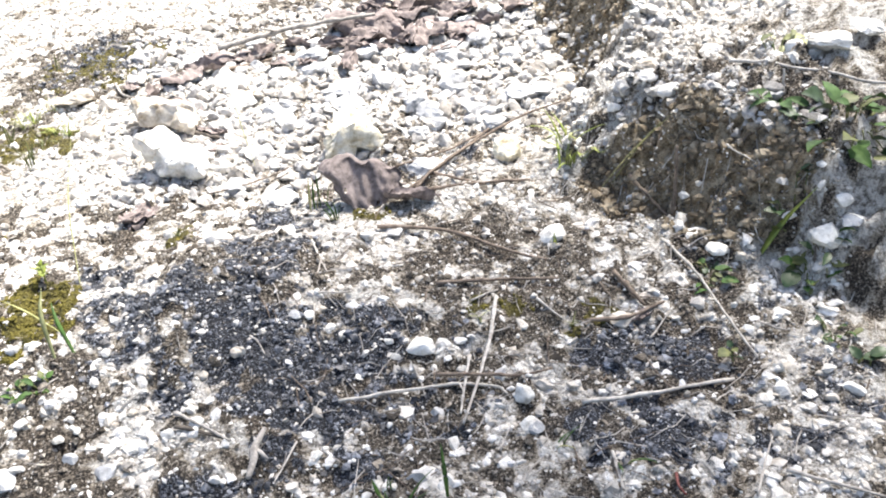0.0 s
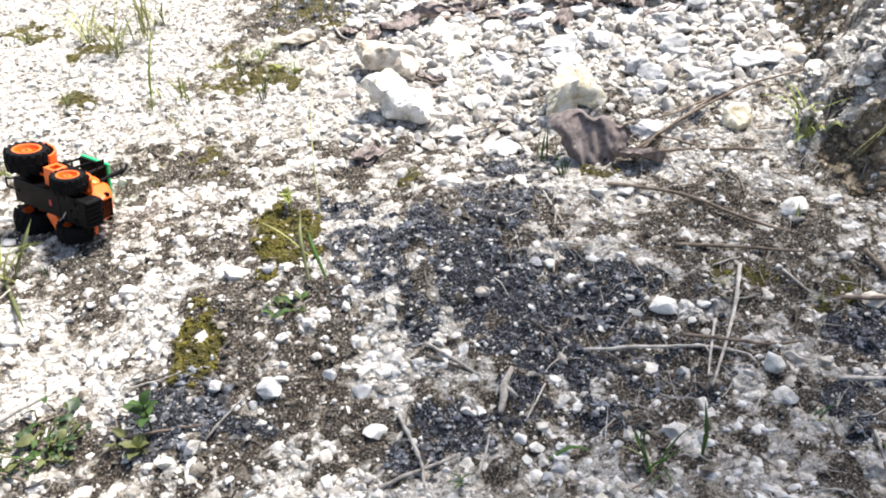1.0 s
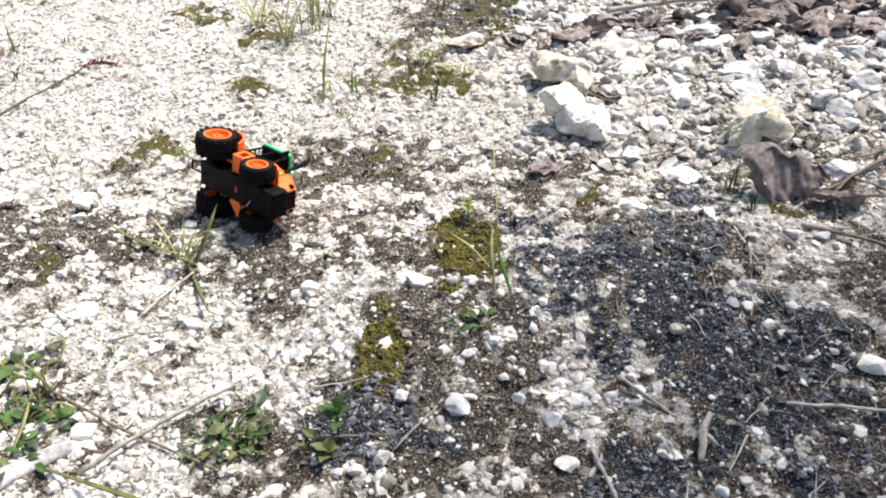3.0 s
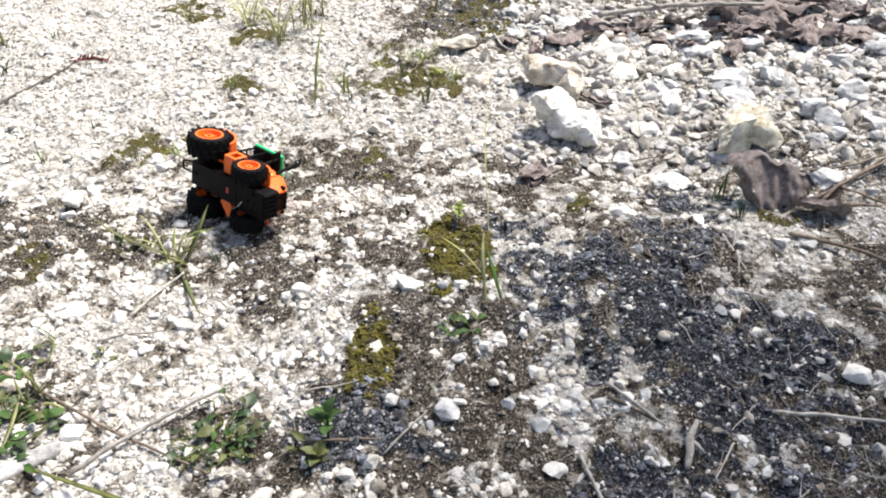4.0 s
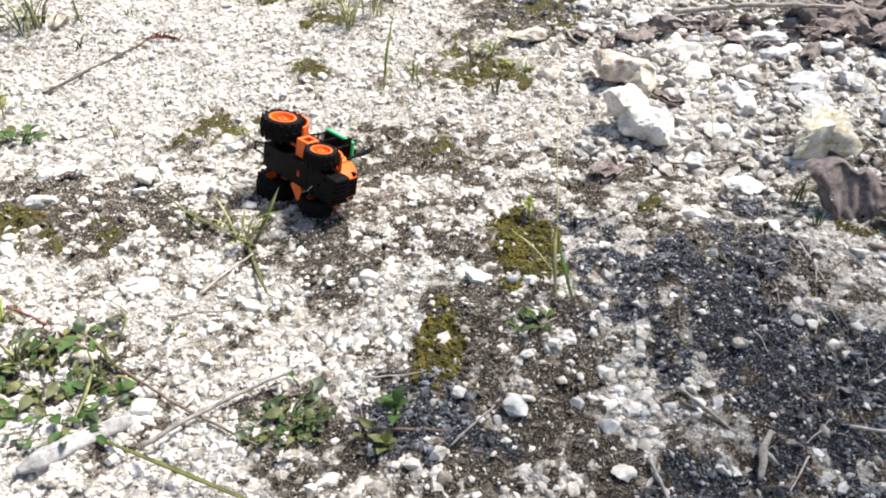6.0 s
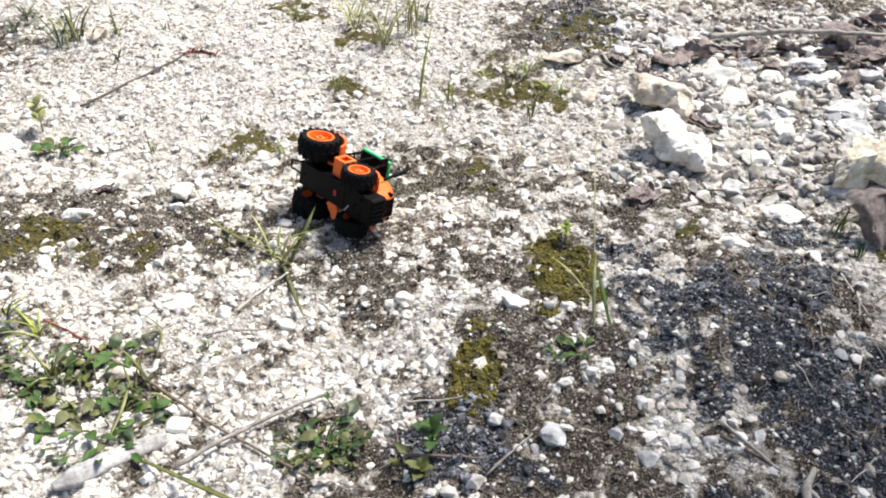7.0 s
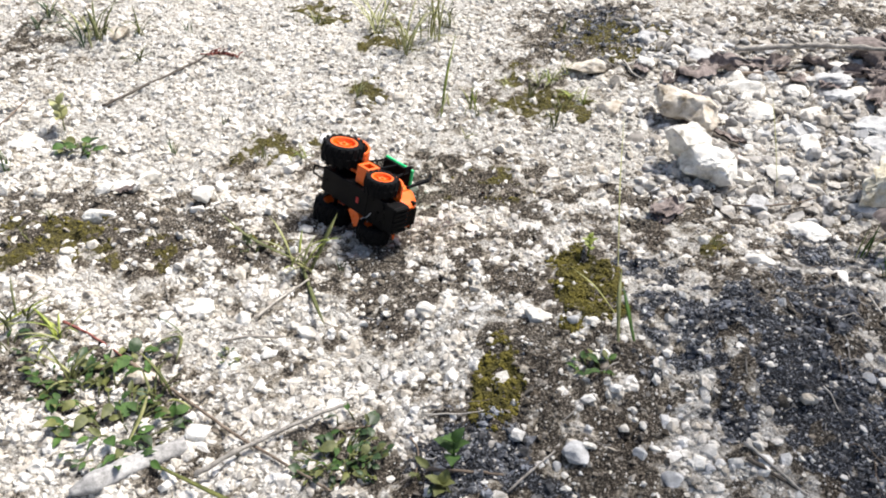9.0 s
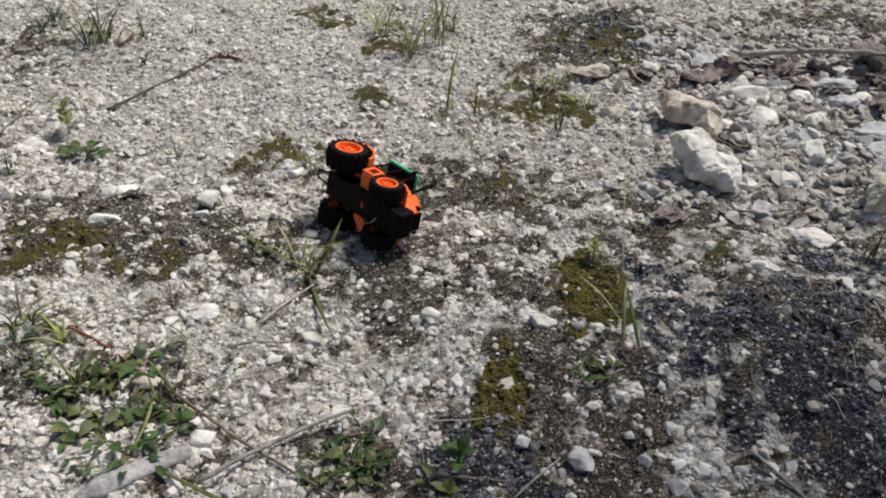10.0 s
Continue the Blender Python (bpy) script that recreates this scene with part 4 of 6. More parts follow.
stick([(0.439, 0.498), (0.500, 0.480), (0.556, 0.458)], 0.0025, "brown", 32)
stick([(0.461, 0.457), (0.491, 0.461)], 0.0014, "pale", 33)
stick([(0.293, 1.170), (0.351, 1.180), (0.417, 1.185)], 0.0041, "grey", 34)
stick([(0.336, 0.621), (0.336, 0.580), (0.338, 0.546)], 0.0012, "pale", 35)
stick([(0.508, 0.733), (0.528, 0.697), (0.553, 0.661)], 0.0025, "brown", 36)
stick([(0.322, 0.511), (0.338, 0.506), (0.354, 0.502)], 0.0014, "pale", 37)
stick([(0.683, 0.477), (0.686, 0.417), (0.676, 0.342), (0.672, 0.293)], 0.0021, "pale", 38)
stick([(0.505, 0.302), (0.565, 0.294), (0.644, 0.285)], 0.0026, "pale", 39)
stick([(0.701, 0.579), (0.706, 0.542), (0.714, 0.513)], 0.0029, "brown", 40)
stick([(0.607, 0.440), (0.611, 0.413), (0.616, 0.393)], 0.0033, "brown", 41)
stick([(0.556, 0.396), (0.592, 0.384), (0.634, 0.388)], 0.0028, "brown", 42)
stick([(0.599, 0.353), (0.618, 0.366), (0.636, 0.379)], 0.0013, "pale", 43)
stick([(0.503, 0.244), (0.499, 0.228), (0.494, 0.209)], 0.0018, "pale", 44)
stick([(0.538, 0.206), (0.535, 0.198), (0.536, 0.188)], 0.0015, "red", 45)
stick([(0.585, 0.168), (0.607, 0.191), (0.630, 0.213)], 0.0013, "pale", 46)
stick([(0.618, 0.179), (0.645, 0.155), (0.671, 0.132)], 0.0020, "grey", 47)
stick([(0.849, 0.618), (0.883, 0.552), (0.928, 0.458)], 0.0030, "pale", 48)
stick([(0.762, 0.491), (0.768, 0.475), (0.774, 0.457)], 0.0012, "pale", 49)
stick([(0.521, 0.434), (0.528, 0.417), (0.537, 0.405)], 0.0014, "pale", 50)
stick([(0.588, 0.433), (0.591, 0.410)], 0.0011, "brown", 51)
stick([(0.700, 0.333), (0.713, 0.320), (0.724, 0.315)], 0.0013, "grey", 52)
stick([(0.468, 0.706), (0.533, 0.745), (0.654, 0.835)], 0.0025, "brown", 53)
stick([(0.471, 0.767), (0.534, 0.773), (0.609, 0.804)], 0.0020, "brown", 54)

stick([(0.30, 1.185), (0.36, 1.19), (0.44, 1.195), (0.56, 1.175)], 0.0062, "grey", 303, [0.02, 0.024, 0.026, 0.03])
stick([(0.715, 0.508), (0.720, 0.515), (0.724, 0.522)], 0.0028, "brown", 301, [0.0, 0.03, 0.062])["label"] = "short brown dead stick standing upright against the bank"
stick([(0.842, 0.509), (0.842, 0.512), (0.843, 0.515)], 0.002, "pale", 302, [-0.02, 0.0, 0.02])

# forked twig
bm = bmesh.new()
fz = ground_z(0.231, 0.353) + 0.004
tube(bm, along([Vector((-0.009, -0.028, 0.0)), Vector((-0.002, -0.01, 0.001)), Vector((0.0, 0.0, 0.002)), Vector((0.012, 0.02, 0.004))], 5), [0.0022, 0.0026, 0.003, 0.003, 0.0032, 0.0034, 0.0036, 0.0036, 0.0038, 0.004, 0.0038, 0.0034, 0.003, 0.0026, 0.0024, 0.002])
tube(bm, [Vector((0, 0, 0.002)), Vector((0.005, -0.006, 0.002)), Vector((0.009, -0.013, 0.0))], [0.0028, 0.002, 0.0012])
ob = link_mesh("forked_twig", bm, WOODS["grey"], soft=True)
ob.location = (0.231, 0.353, fz)
tagged(ob, "grey forked dry twig stub on dark soil", "twig")

# driftwood
bm = bmesh.new()
core = along([Vector((-0.372, 0.322, 0)), Vector((-0.35, 0.338, 0)), Vector((-0.322, 0.362, 0)), Vector((-0.296, 0.381, 0))], 9)
rr = random.Random(12)
radii = [0.0108 * min(1.0, 0.3 + 3.2 * i / (len(core) - 1)) * (1.05 - 0.25 * i / (len(core) - 1)) * rr.uniform(0.97, 1.03) for i in range(len(core))]
for p in core:
    p.z = 0.3 * ground_z(p.x, p.y) - 0.7 * 0.029 + 0.0045
tube(bm, core, radii, 18, 0.62)
for v in bm.verts:
    v.co += Vector((0, 0, 1)) * 0.0011 * noise.noise(Vector((v.co.x * 130 + v.co.y * 60, v.co.y * 300 - v.co.x * 260, v.co.z * 300)))
tagged(link_mesh("driftwood", bm, DRIFTWOOD, soft=True), "bleached grey-white piece of dead wood on gravel", "wood")

# seed head of the long dry stalk
bm = bmesh.new()
r = random.Random(4)
sx, sy = -0.516, 1.139
for k in range(26):
    u = k / 25
    p = Vector((sx + 0.052 * u, sy - 0.012 * u * u, ground_z(sx, sy) + 0.006 + 0.004 * math.sin(3 * u)))
    q = p + Vector((r.uniform(0.004, 0.012), r.uniform(-0.012, 0.008), r.uniform(-0.004, 0.01)))
    tube(bm, [p, (p + q) / 2 + Vector((0, 0, 0.002)), q], [0.0011, 0.0012, 0.0004], 5)
tube(bm, [Vector((sx - 0.01, sy, ground_z(sx, sy) + 0.006)), Vector((sx + 0.03, sy - 0.004, ground_z(sx, sy) + 0.009)), Vector((sx + 0.055, sy - 0.012, ground_z(sx, sy) + 0.006))], [0.0012, 0.001, 0.0006], 6)
tagged(link_mesh("seed_head", bm, WOODS["red"], soft=True), "feathery reddish-brown dry grass seed head on gravel", "seed head")


def litter(name, count, lo, hi, mat, label, length=(0.012, 0.045), radius=(0.0003, 0.0008), seed=3):
    """Strewn straws and root bits that nobody would count."""
    r = random.Random(seed)
    bm = bmesh.new()
    for _ in range(count):
        x, y = r.uniform(lo[0], hi[0]), r.uniform(lo[1], hi[1])
        a, n = r.uniform(0, 6.283), r.uniform(*length)
        rad = r.uniform(*radius)
        bend = r.uniform(-0.3, 0.3)
        pts = []
        for k in range(4):
            u = k / 3 - 0.5
            qx, qy = x + math.cos(a + bend * u) * n * u, y + math.sin(a + bend * u) * n * u
            pts.append(Vector((qx, qy, ground_z(qx, qy) + rad + 0.001)))
        tube(bm, pts, [rad, rad, rad * 0.9, rad * 0.5], 4)
    return tagged(link_mesh(name, bm, mat, kind="stuff"), label, "litter")


litter("straw_litter", 340, (0.28, 0.18), (0.8, 0.72), WOODS["pale"], "short pale straws and root bits strewn on soil", seed=8)
litter("twig_litter", 230, (0.25, 0.2), (0.8, 0.95), WOODS["brown"], "short brown twig bits strewn on soil", seed=9)
litter("root_litter", 260, (-0.5, 0.3), (0.4, 1.2), WOODS["grey"], "short grey stalk bits strewn over gravel", (0.008, 0.028), seed=10)
litter("leaf_litter", 150, (0.1, 1.0), (0.75, 1.4), WOODS["grey"], "grey stalks among stones and dead leaves", (0.015, 0.06), (0.0006, 0.0018), 11)


# ---- grasses and weeds ----
def blade_bm(bm, points, width, fold=0.25):
    """A grass blade: a folded, tapering strip with a little thickness."""
    rows = []
    n = len(points)
    for i, p in enumerate(points):
        u = i / (n - 1)
        d = (points[min(n - 1, i + 1)] - points[max(0, i - 1)]).normalized()
        side = d.cross(Vector((0, 0, 1)))
        side = side.normalized() if side.length > 1e-3 else Vector((1, 0, 0))
        up = side.cross(d).normalized()
        w = width / 2 * (0.55 + 0.9 * u if u < 0.4 else 0.91 * (1 - ((u - 0.4) / 0.6) ** 1.6) + 0.02)
        rows.append([bm.verts.new(p - side * w + up * w * fold), bm.verts.new(p), bm.verts.new(p + side * w + up * w * fold), bm.verts.new(p - up * 0.0004)])
    for a, b in zip(rows, rows[1:]):
        for k in range(4):
            bm.faces.new((a[k], a[(k + 1) % 4], b[(k + 1) % 4], b[k]))


def lone_blade(points, width, tone, seed):
    pts = [Vector((x, y, ground_z(x, y) + z + 0.001)) for x, y, z in points]
    for p, q in zip(pts[1:], points[1:]):
        p.z = max(p.z, ground_z(q[0], q[1]) + 0.003)
    base = pts[0].copy()
    bm = bmesh.new()
    blade_bm(bm, [p - base for p in along(pts, 6)], width)
    ob = link_mesh("wild_grass", bm, LEAVES[tone], soft=True)
    ob.location = base
    words = {"green": "long green", "pale": "dry straw-coloured", "yellow": "broad yellow-green", "olive": "olive", "dark": "dark green"}
    return tagged(ob, f"{words[tone]} grass blade rising from gravel", "grass")


def grass_tuft(x, y, tall, count, spread, tone, seed):
    r = random.Random(seed * 13 + 1)
    tuft = new("grass_tuft")
    tuft.location = (x, y, ground_z(x, y))
    tuft.empty_display_size = 0.02
    for k in range(count):
        a = r.uniform(0, 6.283)
        lean = r.uniform(0.5, 1.2) if spread == "wide" else r.uniform(0.1, 0.55)
        n = tall * r.uniform(0.55, 1.15)
        root = Vector((r.gauss(0, tall * 0.09), r.gauss(0, tall * 0.09), -0.002))
        pts, d, p = [root], lean * 0.5, root.copy()
        for _ in range(7):
            p = p + Vector((math.cos(a) * math.sin(d), math.sin(a) * math.sin(d), math.cos(d))) * n / 7
            d += lean * r.uniform(0.12, 0.3)
            q = p.copy()
            q.z = max(q.z, ground_z(x + q.x, y + q.y) - tuft.location.z + 0.002)
            pts.append(q)
        bm = bmesh.new()
        blade_bm(bm, pts, min(0.0036, max(0.0016, tall * r.uniform(0.045, 0.08))))
        part("blade", bm, LEAVES["pale" if r.random() < 0.18 else tone], tuft, soft=True)
    words = {"green": "fresh green", "olive": "sparse olive-green", "dark": "dark green", "pale": "dry straw-coloured", "yellow": "yellow-green"}
    return tagged(tuft, f"{words[tone]} grass tuft growing in gravel", "grass", group="grass tufts")


def leaf_mesh(name, kind, mat):
    """A leaf of length 1 along +y from its stalk, folded and drooping, with a little thickness."""
    bm = bmesh.new()
    rows = []
    n = 9
    for i in range(n):
        u = i / (n - 1)
        if kind == "round":
            w = 0.46 * math.sin(math.pi * min(1, 0.06 + 0.94 * u)) ** 0.55 if u < 0.999 else 0.08
        else:
            w = 0.31 * math.sin(math.pi * u ** 0.72) ** 0.9 * (1 + 0.09 * (i % 2)) + 0.012
        z = 0.14 * math.sin(u * 2.2) - 0.12 * u * u
        wave = 0.02 * math.sin(u * 17)
        rows.append([bm.verts.new((s * w, u, z + abs(s) * w * 0.32 - s * s * w * 0.12 + wave * abs(s))) for s in (-1, -0.5, 0, 0.5, 1)])
    for a, b in zip(rows, rows[1:]):
        for k in range(4):
            bm.faces.new((a[k], a[k + 1], b[k + 1], b[k]))
    top = list(bm.faces)
    dup = bmesh.ops.duplicate(bm, geom=top)
    low = [g for g in dup["geom"] if isinstance(g, bmesh.types.BMFace)]
    for v in {v for f in low for v in f.verts}:
        v.co.z -= 0.02
    bmesh.ops.reverse_faces(bm, faces=low)
    me = bpy.data.meshes.new(name)
    bm.to_mesh(me)
    bm.free()
    me.materials.append(mat)
    me.shade_smooth()
    return me


LEAF_MESHES = {(k, t): leaf_mesh("leaf", k, LEAVES[t]) for k in ("round", "pointed") for t in LEAVES}


def put_leaf(parent, kind, tone, at, size, turn, lift, roll=0.0, wide=1.0):
    ob = new("leaf", LEAF_MESHES[kind, tone])
    ob.parent = parent
    ob.matrix_local = pose(*at, lift, roll, turn) @ Matrix.Diagonal((size * wide, size, size, 1))
    return ob


def weed(x, y, rx, ry, leaf, count, kind, tone, seed):
    """A low spreading weed: short stalks, each with a leaf."""
    r = random.Random(seed * 17 + 2)
    plant = new("weed")
    plant.location = (x, y, ground_z(x, y))
    plant.empty_display_size = 0.02
    bm = bmesh.new()
    for k in range(int(count * 1.5)):
        a, d = r.uniform(0, 6.283), math.sqrt(r.random())
        ox, oy = math.cos(a) * rx * d, math.sin(a) * ry * d
        gz = ground_z(x + ox, y + oy) - plant.location.z
        up = leaf * r.uniform(0.08, 0.4) * (1.2 - 0.6 * d)
        tip = Vector((ox, oy, gz + up + 0.002))
        foot = Vector((ox * 0.72 + r.gauss(0, 0.002), oy * 0.72 + r.gauss(0, 0.002), 0))
        foot.z = ground_z(x + foot.x, y + foot.y) - plant.location.z
        tube(bm, [foot, (foot + tip) / 2 + Vector((0, 0, up * 0.3)), tip], [0.0008, 0.0007, 0.0005], 5)
        shade = r.choices([tone, "olive" if tone != "olive" else "green", "dark"], [0.5, 0.32, 0.18])[0]
        put_leaf(plant, kind if r.random() < 0.6 else "pointed", shade, tip, leaf * r.uniform(0.35, 1.0), math.degrees(a) - 90 + r.uniform(-80, 80), r.uniform(-24, 34), r.uniform(-34, 34), r.uniform(0.55, 1.0))
    part("stem", bm, LEAVES["olive"], plant, soft=True)
    shape = "rounded" if kind == "round" else "pointed"
    words = {"green": "low green", "olive": "dull olive", "dark": "small dark green", "pale": "pale green", "yellow": "yellow-green"}
    return tagged(plant, f"{words[tone]} weed with {shape} leaves growing on the ground", "weed", group="low weeds")


def sprig(x, y, tall, leaf, tone, seed):
    """An upright shoot with pairs of pointed leaves."""
    r = random.Random(seed)
    plant = new("weed_sprig")
    plant.location = (x, y, ground_z(x, y))
    bm = bmesh.new()
    tube(bm, [Vector((0, 0, -0.003)), Vector((0.001, 0, tall * 0.5)), Vector((0.0, 0.002, tall))], [0.0013, 0.001, 0.0006], 6)
    part("stem", bm, LEAVES[tone], plant, soft=True)
    for k in range(3):
        for side in (0, 180):
            put_leaf(plant, "pointed", tone, (0, 0, tall * (0.45 + 0.25 * k)), leaf * (1.0 - 0.18 * k) * r.uniform(0.85, 1.1), 75 * k + side + r.uniform(-20, 20), 22 + 10 * k, r.uniform(-10, 10))
    return tagged(plant, "upright green weed shoot with paired pointed leaves", "weed")


grass_tuft(-0.253, 0.636, 0.061, 9, "wide", "yellow", 1)
grass_tuft(-0.240, 0.632, 0.043, 5, "wide", "pale", 2)
grass_tuft(-0.457, 0.488, 0.055, 12, "wide", "yellow", 3)
grass_tuft(-0.506, 0.508, 0.06, 12, "wide", "olive", 55)
grass_tuft(-0.42, 0.44, 0.05, 10, "wide", "olive", 56)
grass_tuft(-0.335, 0.43, 0.05, 8, "wide", "olive", 57)
grass_tuft(0.02, 1.10, 0.035, 14, "wide", "yellow", 58)
grass_tuft(0.05, 1.06, 0.03, 12, "wide", "yellow", 59)
grass_tuft(-0.09, 1.0, 0.04, 9, "up", "yellow", 60)
grass_tuft(-0.3, 0.855, 0.025, 10, "wide", "yellow", 61)
grass_tuft(-0.343, 0.510, 0.033, 5, "wide", "green", 4)
grass_tuft(-0.467, 0.845, 0.026, 8, "up", "green", 5)
grass_tuft(-0.423, 0.918, 0.022, 5, "up", "green", 6)
grass_tuft(-0.352, 0.848, 0.022, 8, "up", "olive", 7)
grass_tuft(-0.192, 0.859, 0.017, 6, "up", "olive", 8)
grass_tuft(-0.207, 1.175, 0.11, 16, "wide", "pale", 9)
grass_tuft(-0.125, 1.017, 0.032, 4, "up", "pale", 10)
grass_tuft(-0.262, 1.262, 0.09, 14, "wide", "pale", 11)
grass_tuft(-0.17, 1.235, 0.1, 12, "up", "pale", 50)
grass_tuft(-0.15, 1.3, 0.08, 12, "wide", "olive", 51)
grass_tuft(0.036, 1.031, 0.032, 10, "wide", "olive", 12)
grass_tuft(-0.008, 1.047, 0.036, 9, "up", "olive", 13)
grass_tuft(-0.046, 1.077, 0.028, 9, "wide", "pale", 14)
grass_tuft(0.004, 1.100, 0.034, 10, "wide", "yellow", 15)
grass_tuft(-0.059, 0.999, 0.021, 8, "wide", "pale", 16)
grass_tuft(0.069, 1.046, 0.028, 9, "wide", "yellow", 17)
grass_tuft(0.024, 0.991, 0.020, 7, "wide", "pale", 18)
grass_tuft(-0.094, 0.925, 0.020, 7, "wide", "pale", 19)
grass_tuft(0.043, 1.132, 0.029, 7, "up", "yellow", 20)
grass_tuft(-0.260, 1.045, 0.025, 7, "wide", "pale", 21)
grass_tuft(-0.316, 0.852, 0.018, 7, "wide", "yellow", 22)
grass_tuft(-0.553, 0.681, 0.022, 6, "wide", "olive", 23)
grass_tuft(-0.559, 0.640, 0.021, 6, "up", "olive", 24)
grass_tuft(-0.082, 0.981, 0.020, 6, "up", "olive", 25)
grass_tuft(-0.257, 1.027, 0.033, 8, "up", "olive", 26)
grass_tuft(-0.70, 1.18, 0.10, 18, "wide", "olive", 27)
grass_tuft(-0.72, 1.16, 0.08, 10, "wide", "dark", 52)
grass_tuft(-0.645, 1.2, 0.05, 8, "wide", "olive", 53)
grass_tuft(-0.83, 1.27, 0.05, 16, "wide", "dark", 54)
grass_tuft(-0.619, 1.118, 0.044, 8, "wide", "olive", 28)
grass_tuft(-0.810, 1.192, 0.046, 9, "wide", "dark", 29)
grass_tuft(-0.573, 1.221, 0.028, 6, "up", "green", 30)
grass_tuft(0.047, 1.306, 0.044, 6, "up", "olive", 31)
grass_tuft(-0.373, 1.307, 0.04, 12, "wide", "olive", 32)
grass_tuft(-0.659, 0.782, 0.033, 6, "up", "green", 33)
grass_tuft(0.362, 0.700, 0.056, 5, "up", "green", 34)
grass_tuft(-0.209, 0.635, 0.018, 6, "up", "dark", 35)
grass_tuft(0.325, 0.248, 0.047, 8, "wide", "green", 36)
grass_tuft(0.179, 0.267, 0.024, 6, "wide", "green", 37)
grass_tuft(0.372, 0.669, 0.032, 8, "up", "green", 38)
grass_tuft(0.670, 0.681, 0.053, 8, "wide", "yellow", 39)
grass_tuft(0.197, 0.706, 0.013, 6, "up", "olive", 40)
grass_tuft(0.662, 0.653, 0.069, 12, "wide", "yellow", 41)
grass_tuft(0.469, 0.272, 0.026, 4, "wide", "green", 42)
grass_tuft(0.503, 0.229, 0.027, 4, "wide", "green", 43)
grass_tuft(0.461, 0.432, 0.015, 8, "wide", "olive", 44)
grass_tuft(0.577, 0.511, 0.020, 5, "up", "yellow", 45)
grass_tuft(0.325, 0.275, 0.018, 5, "up", "green", 46)
grass_tuft(0.541, 0.400, 0.015, 6, "wide", "olive", 47)
grass_tuft(0.897, 0.596, 0.039, 3, "up", "green", 48)
grass_tuft(0.024, 0.964, 0.045, 8, "up", "olive", 49)

lone_blade([(-0.310, 0.352, 0.004), (-0.221, 0.307, 0.014), (-0.130, 0.268, 0.016)], 0.0052, "olive", 1)
lone_blade([(-0.347, 0.371, 0.000), (-0.339, 0.398, 0.012), (-0.341, 0.424, 0.020)], 0.0043, "pale", 2)
lone_blade([(-0.336, 0.440, 0.000), (-0.343, 0.451, 0.012), (-0.339, 0.461, 0.020)], 0.0031, "olive", 3)
lone_blade([(-0.361, 0.500, 0.000), (-0.340, 0.499, 0.012), (-0.328, 0.456, 0.020)], 0.0044, "olive", 4)
lone_blade([(-0.250, 0.637, 0.000), (-0.314, 0.657, 0.012), (-0.355, 0.681, 0.020)], 0.0049, "olive", 5)
lone_blade([(-0.252, 0.631, 0.000), (-0.228, 0.579, 0.009), (-0.206, 0.530, 0.015)], 0.0055, "olive", 6)
lone_blade([(-0.243, 0.632, 0.000), (-0.228, 0.652, 0.027), (-0.219, 0.673, 0.045)], 0.0073, "olive", 7)
lone_blade([(0.074, 0.513, 0.000), (0.072, 0.532, 0.033), (0.075, 0.559, 0.055)], 0.0047, "pale", 8)
lone_blade([(0.090, 0.518, 0.000), (0.082, 0.536, 0.021), (0.078, 0.557, 0.035)], 0.0047, "green", 9)
lone_blade([(0.076, 0.558, 0.000), (0.054, 0.565, 0.024), (0.032, 0.582, 0.040)], 0.0027, "pale", 10)
lone_blade([(-0.133, 0.985, 0.000), (-0.128, 1.01, 0.045), (-0.119, 1.06, 0.085)], 0.0045, "yellow", 11)
lone_blade([(-0.143, 0.974, 0.000), (-0.130, 0.981, 0.018), (-0.124, 0.999, 0.030)], 0.0039, "pale", 12)
lone_blade([(0.088, 0.661, 0.000), (0.090, 0.744, 0.054), (0.100, 0.854, 0.090)], 0.0016, "pale", 13)
lone_blade([(0.305, 0.862, 0.000), (0.299, 0.902, 0.048), (0.301, 0.973, 0.080)], 0.0014, "pale", 14)
lone_blade([(-0.525, 0.502, 0.000), (-0.502, 0.515, 0.006), (-0.484, 0.534, 0.010)], 0.0050, "yellow", 16)
lone_blade([(0.251, 0.279, 0.000), (0.269, 0.280, 0.006), (0.285, 0.271, 0.010)], 0.0044, "green", 17)
lone_blade([(0.323, 0.254, 0.000), (0.314, 0.251, 0.024), (0.311, 0.257, 0.040)], 0.0052, "green", 18)
lone_blade([(0.366, 0.252, 0.000), (0.365, 0.248, 0.030), (0.367, 0.259, 0.050)], 0.0043, "green", 19)
lone_blade([(0.755, 0.407, 0.000), (0.773, 0.404, 0.018), (0.798, 0.392, 0.030)], 0.0115, "yellow", 20)
lone_blade([(0.688, 0.602, 0.000), (0.712, 0.582, 0.018), (0.736, 0.553, 0.030)], 0.0066, "pale", 21)
lone_blade([(0.677, 0.608, 0.000), (0.701, 0.586, 0.018), (0.727, 0.561, 0.030)], 0.0053, "pale", 22)

weed(-0.355, 0.385, 0.055, 0.045, 0.017, 52, "pointed", "green", 1)
weed(-0.425, 0.43, 0.035, 0.03, 0.017, 26, "pointed", "olive", 25)
weed(-0.388, 0.416, 0.043, 0.035, 0.0201, 16, "pointed", "olive", 2)
weed(-0.372, 0.469, 0.029, 0.022, 0.0159, 16, "round", "green", 3)
weed(-0.443, 0.446, 0.029, 0.031, 0.0156, 16, "pointed", "olive", 4)
weed(-0.165, 0.376, 0.048, 0.03, 0.0105, 56, "round", "dark", 5)
weed(-0.156, 0.360, 0.026, 0.014, 0.0111, 16, "round", "green", 6)
